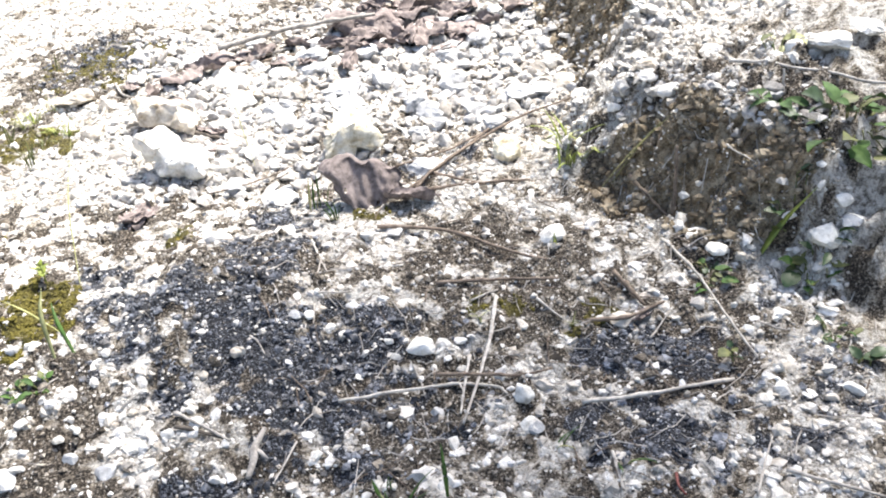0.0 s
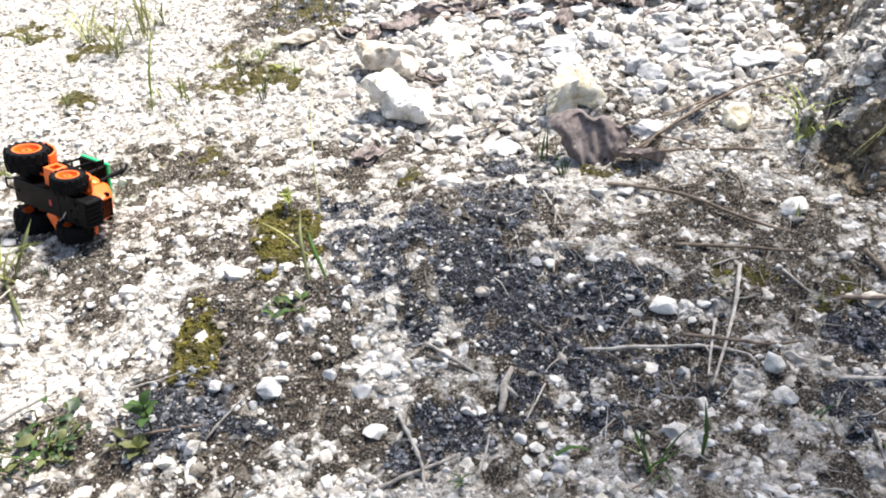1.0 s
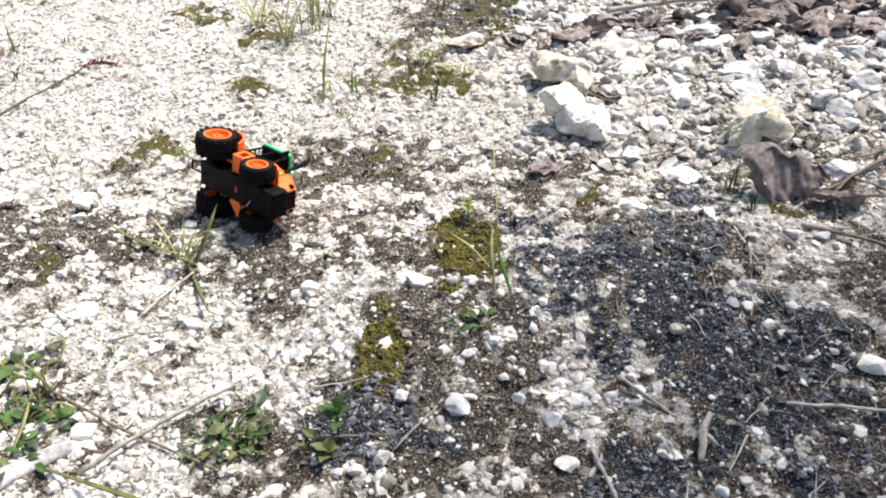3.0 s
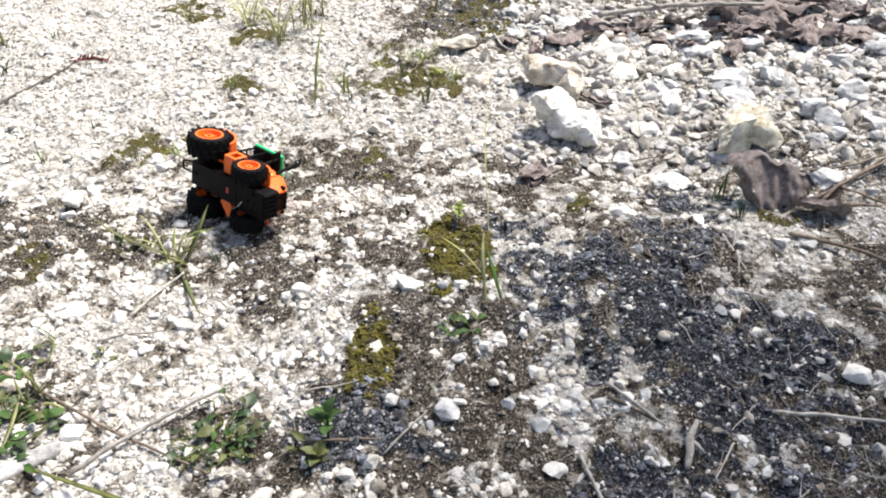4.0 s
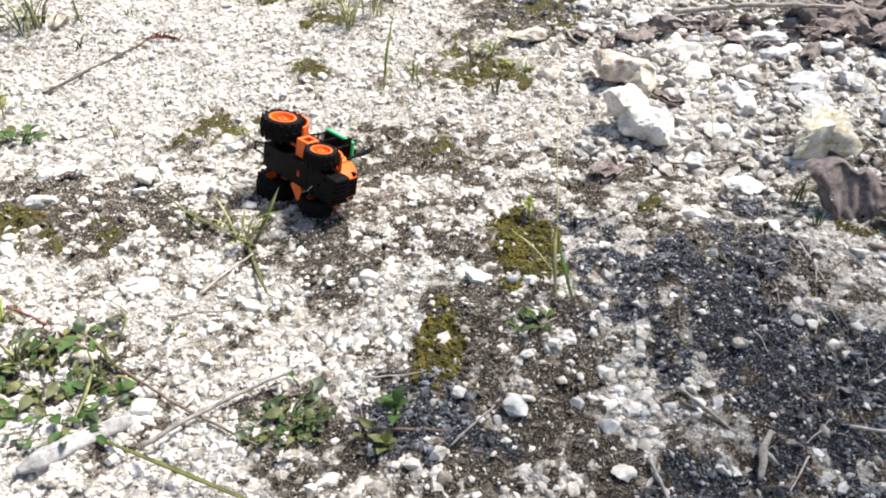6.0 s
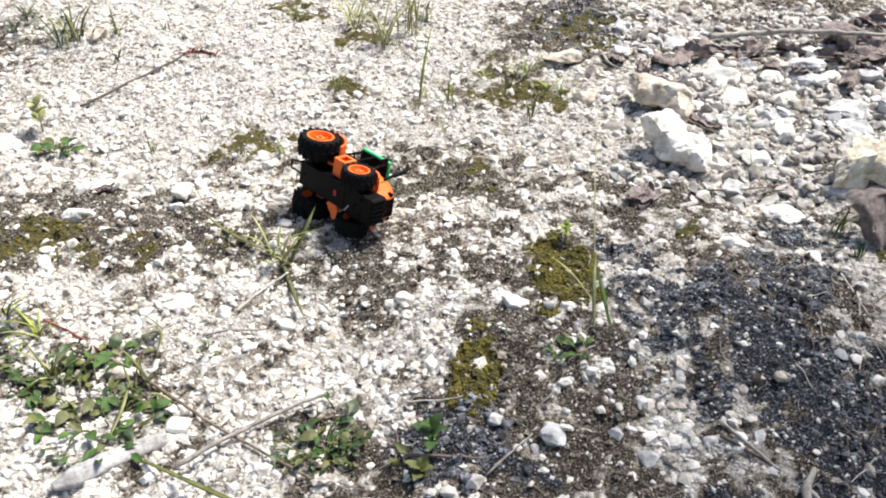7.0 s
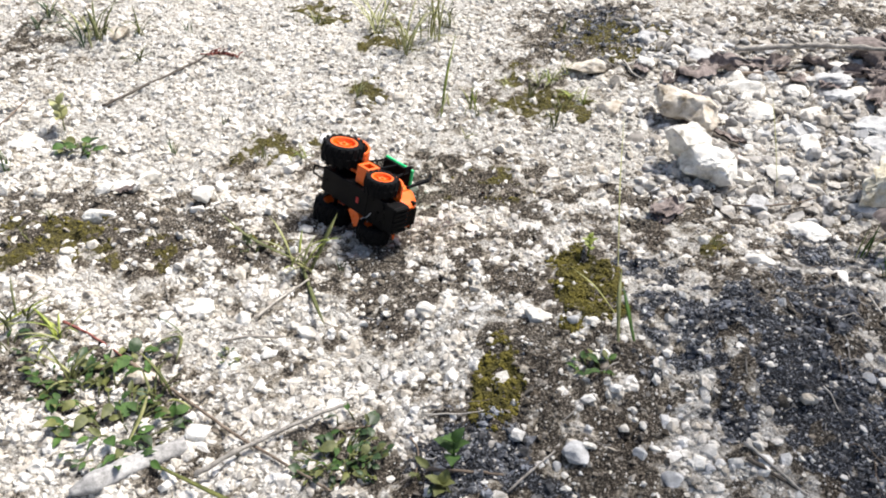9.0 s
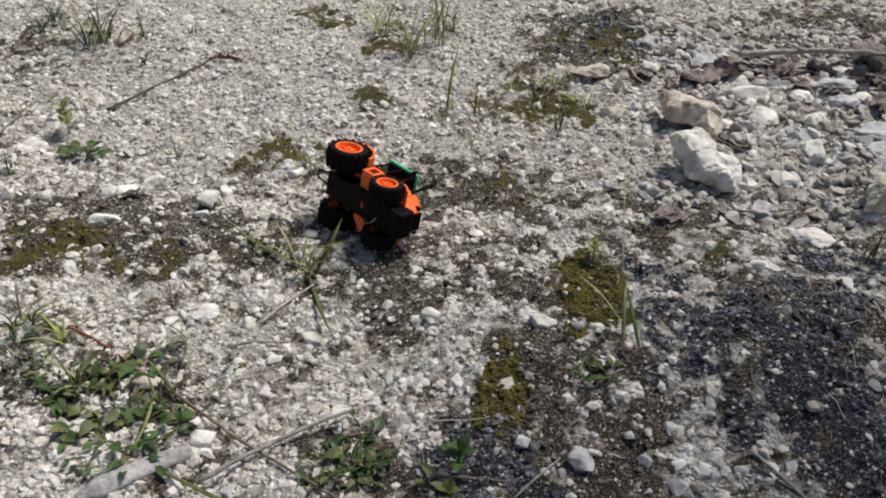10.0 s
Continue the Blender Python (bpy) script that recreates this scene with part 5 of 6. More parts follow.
weed(-0.086, 0.360, 0.016, 0.011, 0.0184, 6, "pointed", "olive", 7)
weed(0.062, 0.486, 0.015, 0.014, 0.0134, 8, "pointed", "green", 8)
weed(-0.595, 0.851, 0.028, 0.023, 0.0163, 16, "round", "green", 9)
weed(-0.498, 0.471, 0.016, 0.018, 0.0160, 8, "pointed", "olive", 11)
weed(-0.313, 0.649, 0.012, 0.013, 0.0124, 6, "round", "olive", 12)
weed(-0.290, 0.491, 0.011, 0.011, 0.0087, 6, "round", "dark", 13)
weed(0.696, 0.406, 0.019, 0.021, 0.0170, 10, "round", "green", 14)
weed(0.789, 0.368, 0.022, 0.018, 0.0223, 12, "round", "green", 15)
weed(0.788, 0.414, 0.023, 0.006, 0.0228, 5, "round", "dark", 16)
weed(0.864, 0.434, 0.043, 0.041, 0.0341, 18, "pointed", "green", 17)
weed(0.815, 0.486, 0.018, 0.019, 0.0270, 7, "pointed", "green", 18)
weed(0.911, 0.617, 0.027, 0.029, 0.0252, 6, "pointed", "pale", 19)
weed(0.748, 0.253, 0.012, 0.009, 0.0199, 3, "pointed", "dark", 20)
weed(0.654, 0.309, 0.010, 0.011, 0.0174, 3, "round", "dark", 21)
weed(0.755, 0.295, 0.018, 0.020, 0.0125, 8, "round", "olive", 22)
weed(0.047, 0.489, 0.015, 0.012, 0.0132, 8, "pointed", "green", 23)
weed(-0.159, 0.406, 0.022, 0.025, 0.0199, 8, "pointed", "green", 24)
sprig(-0.069, 0.375, 0.029, 0.0225, "green", 1)
sprig(-0.634, 0.890, 0.042, 0.0260, "pale", 2)
sprig(0.055, 0.667, 0.021, 0.0147, "yellow", 3)
sprig(-0.076, 0.351, 0.009, 0.0182, "olive", 4)


# ---- dead leaves ----
def dry_leaf(x, y, length, shape, seed, turn=None, curl=None, raise_by=0.0, label="", tilt=None):
    """A dead broad leaf, curled and crumpled."""
    r = random.Random(seed * 5 + 3)
    nu, nv = 22, 13
    curl = curl if curl is not None else (0.9 if shape == "flat" else 2.6)
    shift = Vector((r.uniform(-9, 9), r.uniform(-9, 9), 0))
    bm = bmesh.new()
    rows = []
    for i in range(nu):
        u = i / (nu - 1)
        w = 0.30 * math.sin(math.pi * (0.03 + 0.94 * u) ** 0.85) ** 0.7 * (1 + 0.12 * noise.noise(Vector((u * 9, seed, 0))))
        row = []
        for j in range(nv):
            s = j / (nv - 1) * 2 - 1
            a = s * curl * 0.5
            rad = w * 2 / max(curl, 0.2)
            px_, pz_ = math.sin(a) * rad, (1 - math.cos(a)) * rad
            pz_ = -pz_ if shape == "tent" else pz_
            crumple = 0.13 * noise.fractal(Vector((u * 4, s * 1.6, seed)) + shift, 1.0, 2.0, 3)
            row.append(bm.verts.new(((u - 0.5) * length, px_ * length, (pz_ + crumple + 0.14 * (u - 0.5) ** 2) * length)))
        rows.append(row)
    for a, b in zip(rows, rows[1:]):
        for k in range(nv - 1):
            bm.faces.new((a[k], b[k], b[k + 1], a[k + 1]))
    dup = bmesh.ops.duplicate(bm, geom=list(bm.faces))
    low = [g for g in dup["geom"] if isinstance(g, bmesh.types.BMFace)]
    for v in {v for f in low for v in f.verts}:
        v.co.z -= 0.0006
    bmesh.ops.reverse_faces(bm, faces=low)
    tube(bm, [Vector((-0.62 * length, 0, 0.03 * length)), Vector((-0.5 * length, 0, 0.04 * length)), Vector((0.0, 0, 0.004)), Vector((0.45 * length, 0, 0.03 * length))], [0.0012, 0.0013, 0.001, 0.0004], 6)
    low_z = min(v.co.z for v in bm.verts)
    for v in bm.verts:
        v.co.z -= low_z
    ob = link_mesh("dead_leaf", bm, DRY_LEAF, soft=True)
    tilt = tilt if tilt is not None else r.uniform(-14, 14) if shape == "flat" else r.uniform(-35, 45)
    ob.matrix_world = pose(x, y, ground_z(x, y) + 0.001 + raise_by, tilt, r.uniform(-10, 10), turn if turn is not None else r.uniform(0, 360))
    words = "flattened" if shape == "flat" else "tightly curled" if shape == "curl" else "crumpled arched"
    return tagged(ob, label or f"{words} brown dead leaf lying among stones", "dead leaf", group="dead leaves")


dry_leaf(0.241, 1.126, 0.076, "tent", 1)
dry_leaf(0.193, 1.111, 0.051, "curl", 2)
dry_leaf(0.271, 1.157, 0.060, "curl", 3)
dry_leaf(0.324, 1.172, 0.061, "tent", 4)
dry_leaf(0.369, 1.186, 0.070, "curl", 5)
dry_leaf(0.391, 1.132, 0.051, "tent", 6)
dry_leaf(0.434, 1.137, 0.051, "flat", 7)
dry_leaf(0.483, 1.081, 0.065, "tent", 8)
dry_leaf(0.481, 1.160, 0.060, "curl", 9)
dry_leaf(0.437, 1.185, 0.061, "curl", 10)
dry_leaf(0.513, 1.156, 0.068, "tent", 11)
dry_leaf(0.215, 1.029, 0.096, "flat", 12)
dry_leaf(0.154, 0.776, 0.054, "flat", 13)
dry_leaf(-0.495, 0.755, 0.025, "flat", 14)
dry_leaf(0.159, 1.154, 0.043, "flat", 15)
dry_leaf(0.611, 0.384, 0.027, "flat", 16)
dry_leaf(0.446, 0.703, 0.038, "curl", 17)
dry_leaf(0.440, 1.130, 0.059, "flat", 18)
dry_leaf(0.293, 1.192, 0.053, "curl", 19)
dry_leaf(0.606, 1.146, 0.071, "tent", 20)
dry_leaf(0.660, 1.149, 0.080, "curl", 21)
dry_leaf(0.549, 1.165, 0.072, "tent", 22)
dry_leaf(0.690, 1.115, 0.070, "tent", 23)
dry_leaf(0.736, 1.161, 0.072, "curl", 24)
dry_leaf(0.650, 1.079, 0.060, "flat", 25)
dry_leaf(0.528, 1.161, 0.074, "tent", 26)
dry_leaf(0.582, 1.147, 0.074, "curl", 27)
dry_leaf(0.599, 1.241, 0.079, "tent", 28)
dry_leaf(0.503, 1.137, 0.055, "curl", 29)
dry_leaf(0.540, 1.119, 0.055, "flat", 30)
dry_leaf(0.261, 0.968, 0.048, "flat", 31)
dry_leaf(0.525, 1.194, 0.044, "flat", 32)
dry_leaf(0.154, 0.779, 0.054, "flat", 33)
dry_leaf(0.462, 0.668, 0.06, "curl", 79, 160, 2.2, 0.002)


def standing_leaf(x, y, wide, tall, lean, turn, seed, label):
    """A broad dead leaf on edge: a wedge-shaped blade, folded along its veins, its rim rolled back, with torn borders."""
    nu, nv = 30, 20
    bm = bmesh.new()
    rows = []
    for i in range(nv):
        v = i / (nv - 1)
        half = wide * (0.24 + 0.27 * v ** 0.7)
        row = []
        for j in range(nu):
            u = j / (nu - 1) * 2 - 1
            torn = 1 + 0.13 * noise.noise(Vector((v * 7, u * 0.6, seed)))
            px_ = u * half * torn + wide * 0.08 * (1 - v)
            up = tall * v * (1 - 0.3 * (u * 0.5 + 0.5) + 0.16 * noise.noise(Vector((u * 2.3, seed, 2))) - 0.22 * max(0, v - 0.75) / 0.25 - 0.3 * (max(0, abs(u) - 0.55) / 0.45) ** 2)
            out = 0.2 * wide * (1 - abs(u + 0.15) ** 1.3) - 0.05 * wide * math.cos(u * 5.5 + 2.5 * v) - 0.2 * wide * max(0, v - 0.78) / 0.22
            out += 0.12 * wide * noise.fractal(Vector((u * 2.2, v * 2.2, seed)), 1.0, 2.0, 4)
            row.append(bm.verts.new((px_, -out - up * math.sin(-lean), up * math.cos(lean))))
        rows.append(row)
    for i, (a, b) in enumerate(zip(rows, rows[1:])):
        for k in range(nu - 1):
            if noise.noise(Vector((k * 0.3, i * 0.3, seed + 4))) < 0.46 or i > 7:
                bm.faces.new((a[k], a[k + 1], b[k + 1], b[k]))
    dup = bmesh.ops.duplicate(bm, geom=list(bm.faces))
    back = [g for g in dup["geom"] if isinstance(g, bmesh.types.BMFace)]
    for v in {v for f in back for v in f.verts}:
        v.co.y += 0.0007
    bmesh.ops.reverse_faces(bm, faces=back)
    for v in [v for v in bm.verts if not v.link_faces]:
        bm.verts.remove(v)
    ob = link_mesh("dead_leaf", bm, DRY_LEAF, soft=True)
    ob.matrix_world = pose(x, y, ground_z(x, y) - 0.004, 0, 0, turn)
    return tagged(ob, label, "dead leaf", group="dead leaves")


standing_leaf(0.413, 0.695, 0.1, 0.092, 0.5, -14, 7, "large crumpled brown dead leaf beside a yellow rock")
standing_leaf(0.335, 1.17, 0.09, 0.05, 0.9, 12, 11, "folded grey-brown dead leaf beside a fallen stick")
standing_leaf(0.535, 1.18, 0.12, 0.075, 0.7, -18, 13, "large grey-brown dead leaf propped over litter")
standing_leaf(0.585, 1.165, 0.1, 0.07, 0.8, 30, 17, "torn grey-brown dead leaf propped over litter")
standing_leaf(0.66, 1.13, 0.12, 0.06, 1.0, -35, 19, "crumpled grey-brown dead leaf on litter by the bank")
pick = random.Random(61)
for k in range(16):
    lx, ly = pick.uniform(0.5, 0.84), pick.uniform(1.12, 1.36)
    dry_leaf(lx, ly, pick.uniform(0.06, 0.11), pick.choice(["tent", "curl", "flat"]), 120 + k)
standing_leaf(0.252, 0.915, 0.07, 0.03, 1.1, 20, 23, "small dark curled dead leaf tucked behind a white rock")


# ---- a small tree added on the bank, out of view, only to shade the foot of the bank ----
def shade_tree(x, y, tall, crown_at, spread, count, seed):
    r = random.Random(seed)
    tree = new("tree")
    tree.location = (x, y, ground_z(x, y))
    bark = WOODS["grey"]
    top = Vector((crown_at[0] - x, crown_at[1] - y, tall))
    bm = bmesh.new()
    tube(bm, along([Vector((0, 0, -0.05)), Vector((0.04, -0.02, tall * 0.35)), top * 0.7 + Vector((0, 0, 0.05)), top], 6), [0.06 - 0.045 * k / 18 for k in range(19)], 10)
    part("trunk", bm, bark, tree, soft=True)
    tips = []
    for k in range(16):
        a, up = 2.4 * k, r.uniform(-0.2, 0.3)
        start = top * r.uniform(0.7, 0.95)
        end = top + Vector((math.cos(a) * spread * r.uniform(0.5, 1.0), math.sin(a) * spread * r.uniform(0.5, 1.0), up))
        bm = bmesh.new()
        tube(bm, [start, (start + end) / 2 + Vector((0, 0, 0.06)), end], [0.016, 0.01, 0.004], 6)
        part("limb", bm, bark, tree, soft=True)
        tips += [start.lerp(end, 0.5), start.lerp(end, 0.8), end]
    verts, faces = [], []
    for k in range(count):
        c = r.choice(tips) + Vector((r.gauss(0, 0.13), r.gauss(0, 0.13), r.gauss(0, 0.1)))
        m = Euler((r.uniform(-0.9, 0.9), r.uniform(-0.9, 0.9), r.uniform(0, 6.283))).to_matrix()
        s = r.uniform(0.05, 0.085)
        n = len(verts)
        for p in ((0, -0.5, 0), (0.26, -0.1, 0.06), (0, 0.0, 0), (-0.26, -0.1, 0.06), (0, 0.55, -0.05)):
            verts.append(c + m @ (Vector(p) * s))
        faces += [(n, n + 1, n + 2), (n, n + 2, n + 3), (n + 2, n + 1, n + 4), (n + 3, n + 2, n + 4)]
    me = arrays_mesh("crown", [v[:] for v in verts], faces, LEAVES["green"])
    ob = new("crown", me)
    ob.parent = tree
    tagged(ob, kind="stuff")
    return tagged(tree, "unseen leafy green tree added on the bank to cast shade", "tree")


# added shade caster: soft shade over the near right ground
shade_tree(1.74, 1.1, 2.4, (1.53, 0.93), 0.44, 1500, 6)

# ---- the toy tractor ----
ORANGE = mat_plastic("orange_plastic", (0.85, 0.13, 0.008), 0.32, 0.12)
BLACK = mat_plastic("black_plastic", (0.003, 0.003, 0.0035), 0.5, 0.008, 0.08)
CHASSIS_GREY = mat_plastic("dark_grey_plastic", (0.003, 0.003, 0.004), 0.42, 0.006, 0.07)
RUBBER = mat_plastic("tyre_rubber", (0.004, 0.004, 0.0045), 0.7, 0.02, 0.12)
GREEN = mat_plastic("green_plastic", (0.008, 0.55, 0.18), 0.3, 0.1)
RED = mat_plastic("red_label", (0.4, 0.02, 0.02), 0.5, 0.1)
STRING = mat_plastic("white_cord", (0.6, 0.58, 0.55), 0.9, 0.3)
STEEL = material("steel", 0.3, 1.0)[0]
STEEL.node_tree.nodes["Principled BSDF"].inputs["Base Color"].default_value = (0.55, 0.55, 0.56, 1)


def block(bm, x0, x1, y0, y1, z0, z1, bevel=0.0008, taper=None):
    """A bevelled block; taper = (scale in x, scale in y) of its top."""
    made = bmesh.ops.create_cube(bm, size=1.0)["verts"]
    for v in made:
        top = v.co.z > 0
        sx, sy = taper if taper and top else (1, 1)
        v.co = Vector(((x0 + x1) / 2 + v.co.x * (x1 - x0) * sx, (y0 + y1) / 2 + v.co.y * (y1 - y0) * sy, z1 if top else z0))
    if bevel:
        edges = list({e for v in made for e in v.link_edges})
        bmesh.ops.bevel(bm, geom=edges, offset=bevel, segments=2, affect="EDGES", profile=0.5)


def bar(bm, a, b, size):
    """A square bar between two points."""
    tube(bm, [Vector(a), (Vector(a) + Vector(b)) / 2, Vector(b)], [size * 0.7] * 3, 4)


def ring_solid(bm, profile, sides):
    """A body of revolution round the x axis from (x, radius) pairs, closed upon itself."""
    rings = [[bm.verts.new((x, r * math.cos(2 * math.pi * k / sides), r * math.sin(2 * math.pi * k / sides))) for k in range(sides)] for x, r in profile]
    for a, b in zip(rings, rings[1:] + rings[:1]):
        for k in range(sides):
            bm.faces.new((a[k], a[(k + 1) % sides], b[(k + 1) % sides], b[k]))
    bmesh.ops.recalc_face_normals(bm, faces=bm.faces)


def wheel(parent, at, radius, width, outward, lugs):
    """A wheel with chevron lugs; outward: +1 or -1 along x."""
    w = width / 2
    rim_r = radius * 0.6
    bm = bmesh.new()
    ring_solid(bm, [(-w * outward, rim_r * 0.98), (-w * 0.96 * outward, radius * 0.84), (-w * 0.7 * outward, radius * 0.92), (0, radius * 0.935), (w * 0.7 * outward, radius * 0.92), (w * 0.98 * outward, radius * 0.84), (w * outward, rim_r * 1.05), (w * 0.8 * outward, rim_r * 0.97), (0, rim_r * 0.95)], 40)
    tyre_bm = bm
    bm = bmesh.new()
    ring_solid(bm, [(-w * 0.9 * outward, rim_r * 0.99), (w * 0.78 * outward, rim_r * 1.03), (w * 0.98 * outward, rim_r * 1.04), (w * 0.98 * outward, rim_r * 0.86), (w * 0.5 * outward, rim_r * 0.74), (w * 0.5 * outward, rim_r * 0.42), (w * 0.8 * outward, rim_r * 0.36), (w * 0.82 * outward, rim_r * 0.05), (w * 0.2 * outward, rim_r * 0.04), (-w * 0.2 * outward, rim_r * 0.5), (-w * 0.75 * outward, rim_r * 0.85)], 36)
    disc = part("wheel", bm, ORANGE, parent, "orange plastic wheel with black tyre")
    disc.location = at
    bm = bmesh.new()
    ring_solid(bm, [(-w * 0.35 * outward, rim_r * 0.98), (-w * 0.25 * outward, rim_r * 0.98), (-w * 0.25 * outward, 0.0003), (-w * 0.35 * outward, 0.0003)], 24)
    part("inner_disc", bm, RUBBER, disc)
    part("tyre", tyre_bm, RUBBER, disc, "black treaded rubber tyre")
    for side in (-1, 1):
        bm = bmesh.new()
        for v in bmesh.ops.create_cube(bm, size=1.0)["verts"]:
            s = v.co.x + 0.5 if side > 0 else 0.5 - v.co.x
            ang = (v.co.y * (0.5 if v.co.z < 0 else 0.38) + 0.34 * (s - 0.5)) * 2 * math.pi / lugs
            r = radius * (0.88 if v.co.z < 0 else (1.0 - 0.05 * s))
            v.co = Vector((side * w * (0.02 + 0.98 * s), r * math.cos(ang), r * math.sin(ang)))
        first = part("tread_lug", bm, RUBBER, disc)
        for k in range(lugs):
            lug = first if k == 0 else new("tread_lug", first.data)
            lug.parent = disc
            lug.matrix_local = Matrix.Rotation(2 * math.pi * (k + (0.5 if side > 0 else 0)) / lugs, 4, "X")
    for k in range(8):
        a = 2 * math.pi * k / 8
        bm = bmesh.new()
        made = bmesh.ops.create_cube(bm, size=1.0)["verts"]
        for v in made:
            r = rim_r * (0.58 + v.co.z * 0.42)
            v.co = Vector((w * (0.56 + v.co.x * 0.2) * outward, r * math.cos(a) - v.co.y * rim_r * 0.1 * math.sin(a), r * math.sin(a) + v.co.y * rim_r * 0.1 * math.cos(a)))
        part("spoke", bm, ORANGE, disc)
    bm = bmesh.new()
    ring_solid(bm, [(w * 0.8 * outward, rim_r * 0.14), (w * 0.95 * outward, rim_r * 0.12), (w * 0.95 * outward, 0.0002), (w * 0.8 * outward, 0.0002)], 12)
    part("hub_cap", bm, ORANGE, disc)
    return disc


def arch(bm, x0, x1, cy, cz, radius, thick, start, end, steps=14):
    """A curved mudguard over a wheel, with real thickness."""
    rows = []
    for k in range(steps + 1):
        a = radians(start + (end - start) * k / steps)
        c, s = math.cos(a), math.sin(a)
        rows.append([bm.verts.new((x, cy + r * c, cz + r * s)) for x, r in ((x0, radius), (x1, radius), (x1, radius + thick), (x0, radius + thick))])
    for a, b in zip(rows, rows[1:]):
        for k in range(4):
            bm.faces.new((a[k], a[(k + 1) % 4], b[(k + 1) % 4], b[k]))
    bm.faces.new(rows[0][::-1])
    bm.faces.new(rows[-1])


def loft(bm, sections):
    """Rounded-rectangle sections (y, half width, z low, z high, corner) joined along y."""
    rings = []
    for y, hw, z0, z1, c in sections:
        ring = []
        for cx, cz, start in ((hw - c, z1 - c, 0), (-hw + c, z1 - c, 90), (-hw + c * 0.3, z0 + c * 0.3, 180), (hw - c * 0.3, z0 + c * 0.3, 270)):
            rad = c if start < 180 else c * 0.3
            for k in range(4):
                a = radians(start + 30 * k)
                ring.append(bm.verts.new((cx + rad * math.cos(a), y, cz + rad * math.sin(a))))
        rings.append(ring)
    n = len(rings[0])
    for a, b in zip(rings, rings[1:]):
        for k in range(n):
            bm.faces.new((a[k], b[k], b[(k + 1) % n], a[(k + 1) % n]))
    bm.faces.new(rings[0])
    bm.faces.new(rings[-1][::-1])
    bmesh.ops.recalc_face_normals(bm, faces=bm.faces)


def toy_tractor():
    """Built upright: x to its right, y forward, the rear axle over the origin."""
    toy = new("toy_tractor")
    tagged(toy, "orange and black toy tractor with green roof tipped on its side", "toy tractor")
    R, F, WB = 0.025, 0.0195, 0.072
    for side in (1, -1):
        wheel(toy, (side * 0.0365, 0, R), R, 0.023, side, 16)
        wheel(toy, (side * 0.029, WB, F), F, 0.018, side, 15)
    bm = bmesh.new()
    block(bm, -0.0145, 0.0145, -0.014, 0.062, 0.012, 0.017)
    block(bm, -0.0165, 0.0165, 0.062, 0.092, 0.0122, 0.017)
    plate = part("chassis_plate", bm, CHASSIS_GREY, toy, "dark grey plastic underside plate")
    for x, y in ((0, -0.007), (0.009, 0.088), (-0.009, 0.086), (0.0, 0.08)):
        bm = bmesh.new()
        ring_solid(bm, [(0.0, 0.0018), (0.0012, 0.0018), (0.0012, 0.0004), (0.0, 0.0004)], 12)
        s = part("screw", bm, BLACK, plate)
        s.matrix_local = pose(x, y, 0.0119, 0, 90, 0)
    for x, y in ((0.013, 0.07), (-0.013, 0.07), (0.012, 0.086), (-0.012, 0.088), (0.0, 0.09), (-0.006, 0.078)):
        bm = bmesh.new()
        block(bm, x - 0.003, x + 0.003, y - 0.0014, y + 0.0014, 0.0116, 0.0123, 0.0)
        part("slot", bm, BLACK, plate)
    bm = bmesh.new()
    block(bm, -0.0035, 0.0035, 0.045, 0.049, 0.0115, 0.0121, 0.0002)
    part("sticker", bm, RED, plate, "small red sticker")
    bm = bmesh.new()
    block(bm, -0.013, 0.013, -0.016, 0.1, 0.0172, 0.036, 0.002)
    part("gearbox", bm, BLACK, toy)
    for y, z, half in ((0, R, 0.0365), (WB, F, 0.029)):
        bm = bmesh.new()
        tube(bm, [Vector((-half, y, z)), Vector((0, y, z)), Vector((half, y, z))], [0.0024] * 3, 10)
        block(bm, -half * 0.62, half * 0.62, y - 0.004, y + 0.004, z - 0.004, z + 0.004, 0.001)
        part("axle", bm, BLACK, toy)
    # bonnet
    bm = bmesh.new()
    loft(bm, [(0.043, 0.0185, 0.034, 0.066, 0.006), (0.06, 0.0195, 0.033, 0.066, 0.007), (0.082, 0.0185, 0.032, 0.063, 0.008), (0.093, 0.0165, 0.031, 0.057, 0.009), (0.1, 0.0145, 0.031, 0.05, 0.008), (0.1035, 0.012, 0.032, 0.045, 0.006)])
    bonnet = part("bonnet", bm, ORANGE, toy, "orange rounded bonnet", soft=False)
    for side in (1, -1):
        bm = bmesh.new()
        block(bm, side * 0.0188 - 0.0012, side * 0.0188 + 0.0012, 0.062, 0.08, 0.046, 0.054, 0.0006)
        part("side_vent", bm, ORANGE, bonnet)
        bm = bmesh.new()
        block(bm, side * 0.0192 - 0.0012, side * 0.0192 + 0.0012, 0.065, 0.077, 0.048, 0.052, 0.0004)
        part("badge", bm, mat_badge, bonnet, "pale yellow sticker")
        bm = bmesh.new()
        arch(bm, side * 0.0175, side * 0.033, WB, F, F + 0.0022, 0.0022, 35, 130, 10)
        part("front_mudguard", bm, ORANGE, toy)
        bm = bmesh.new()
        arch(bm, side * 0.02, side * 0.0445, 0, R, R + 0.0025, 0.0025, 12, 118, 14)
        part("rear_mudguard", bm, ORANGE, toy, "orange curved mudguard")
        bm = bmesh.new()
        arch(bm, side * 0.0185, side * 0.0215, 0, R, 0.0135, 0.0165, 10, 125, 14)
        part("mudguard_side", bm, ORANGE, toy)
        # step with an open window
        bm = bmesh.new()
        x0, x1 = (0.015, 0.036) if side > 0 else (-0.036, -0.015)
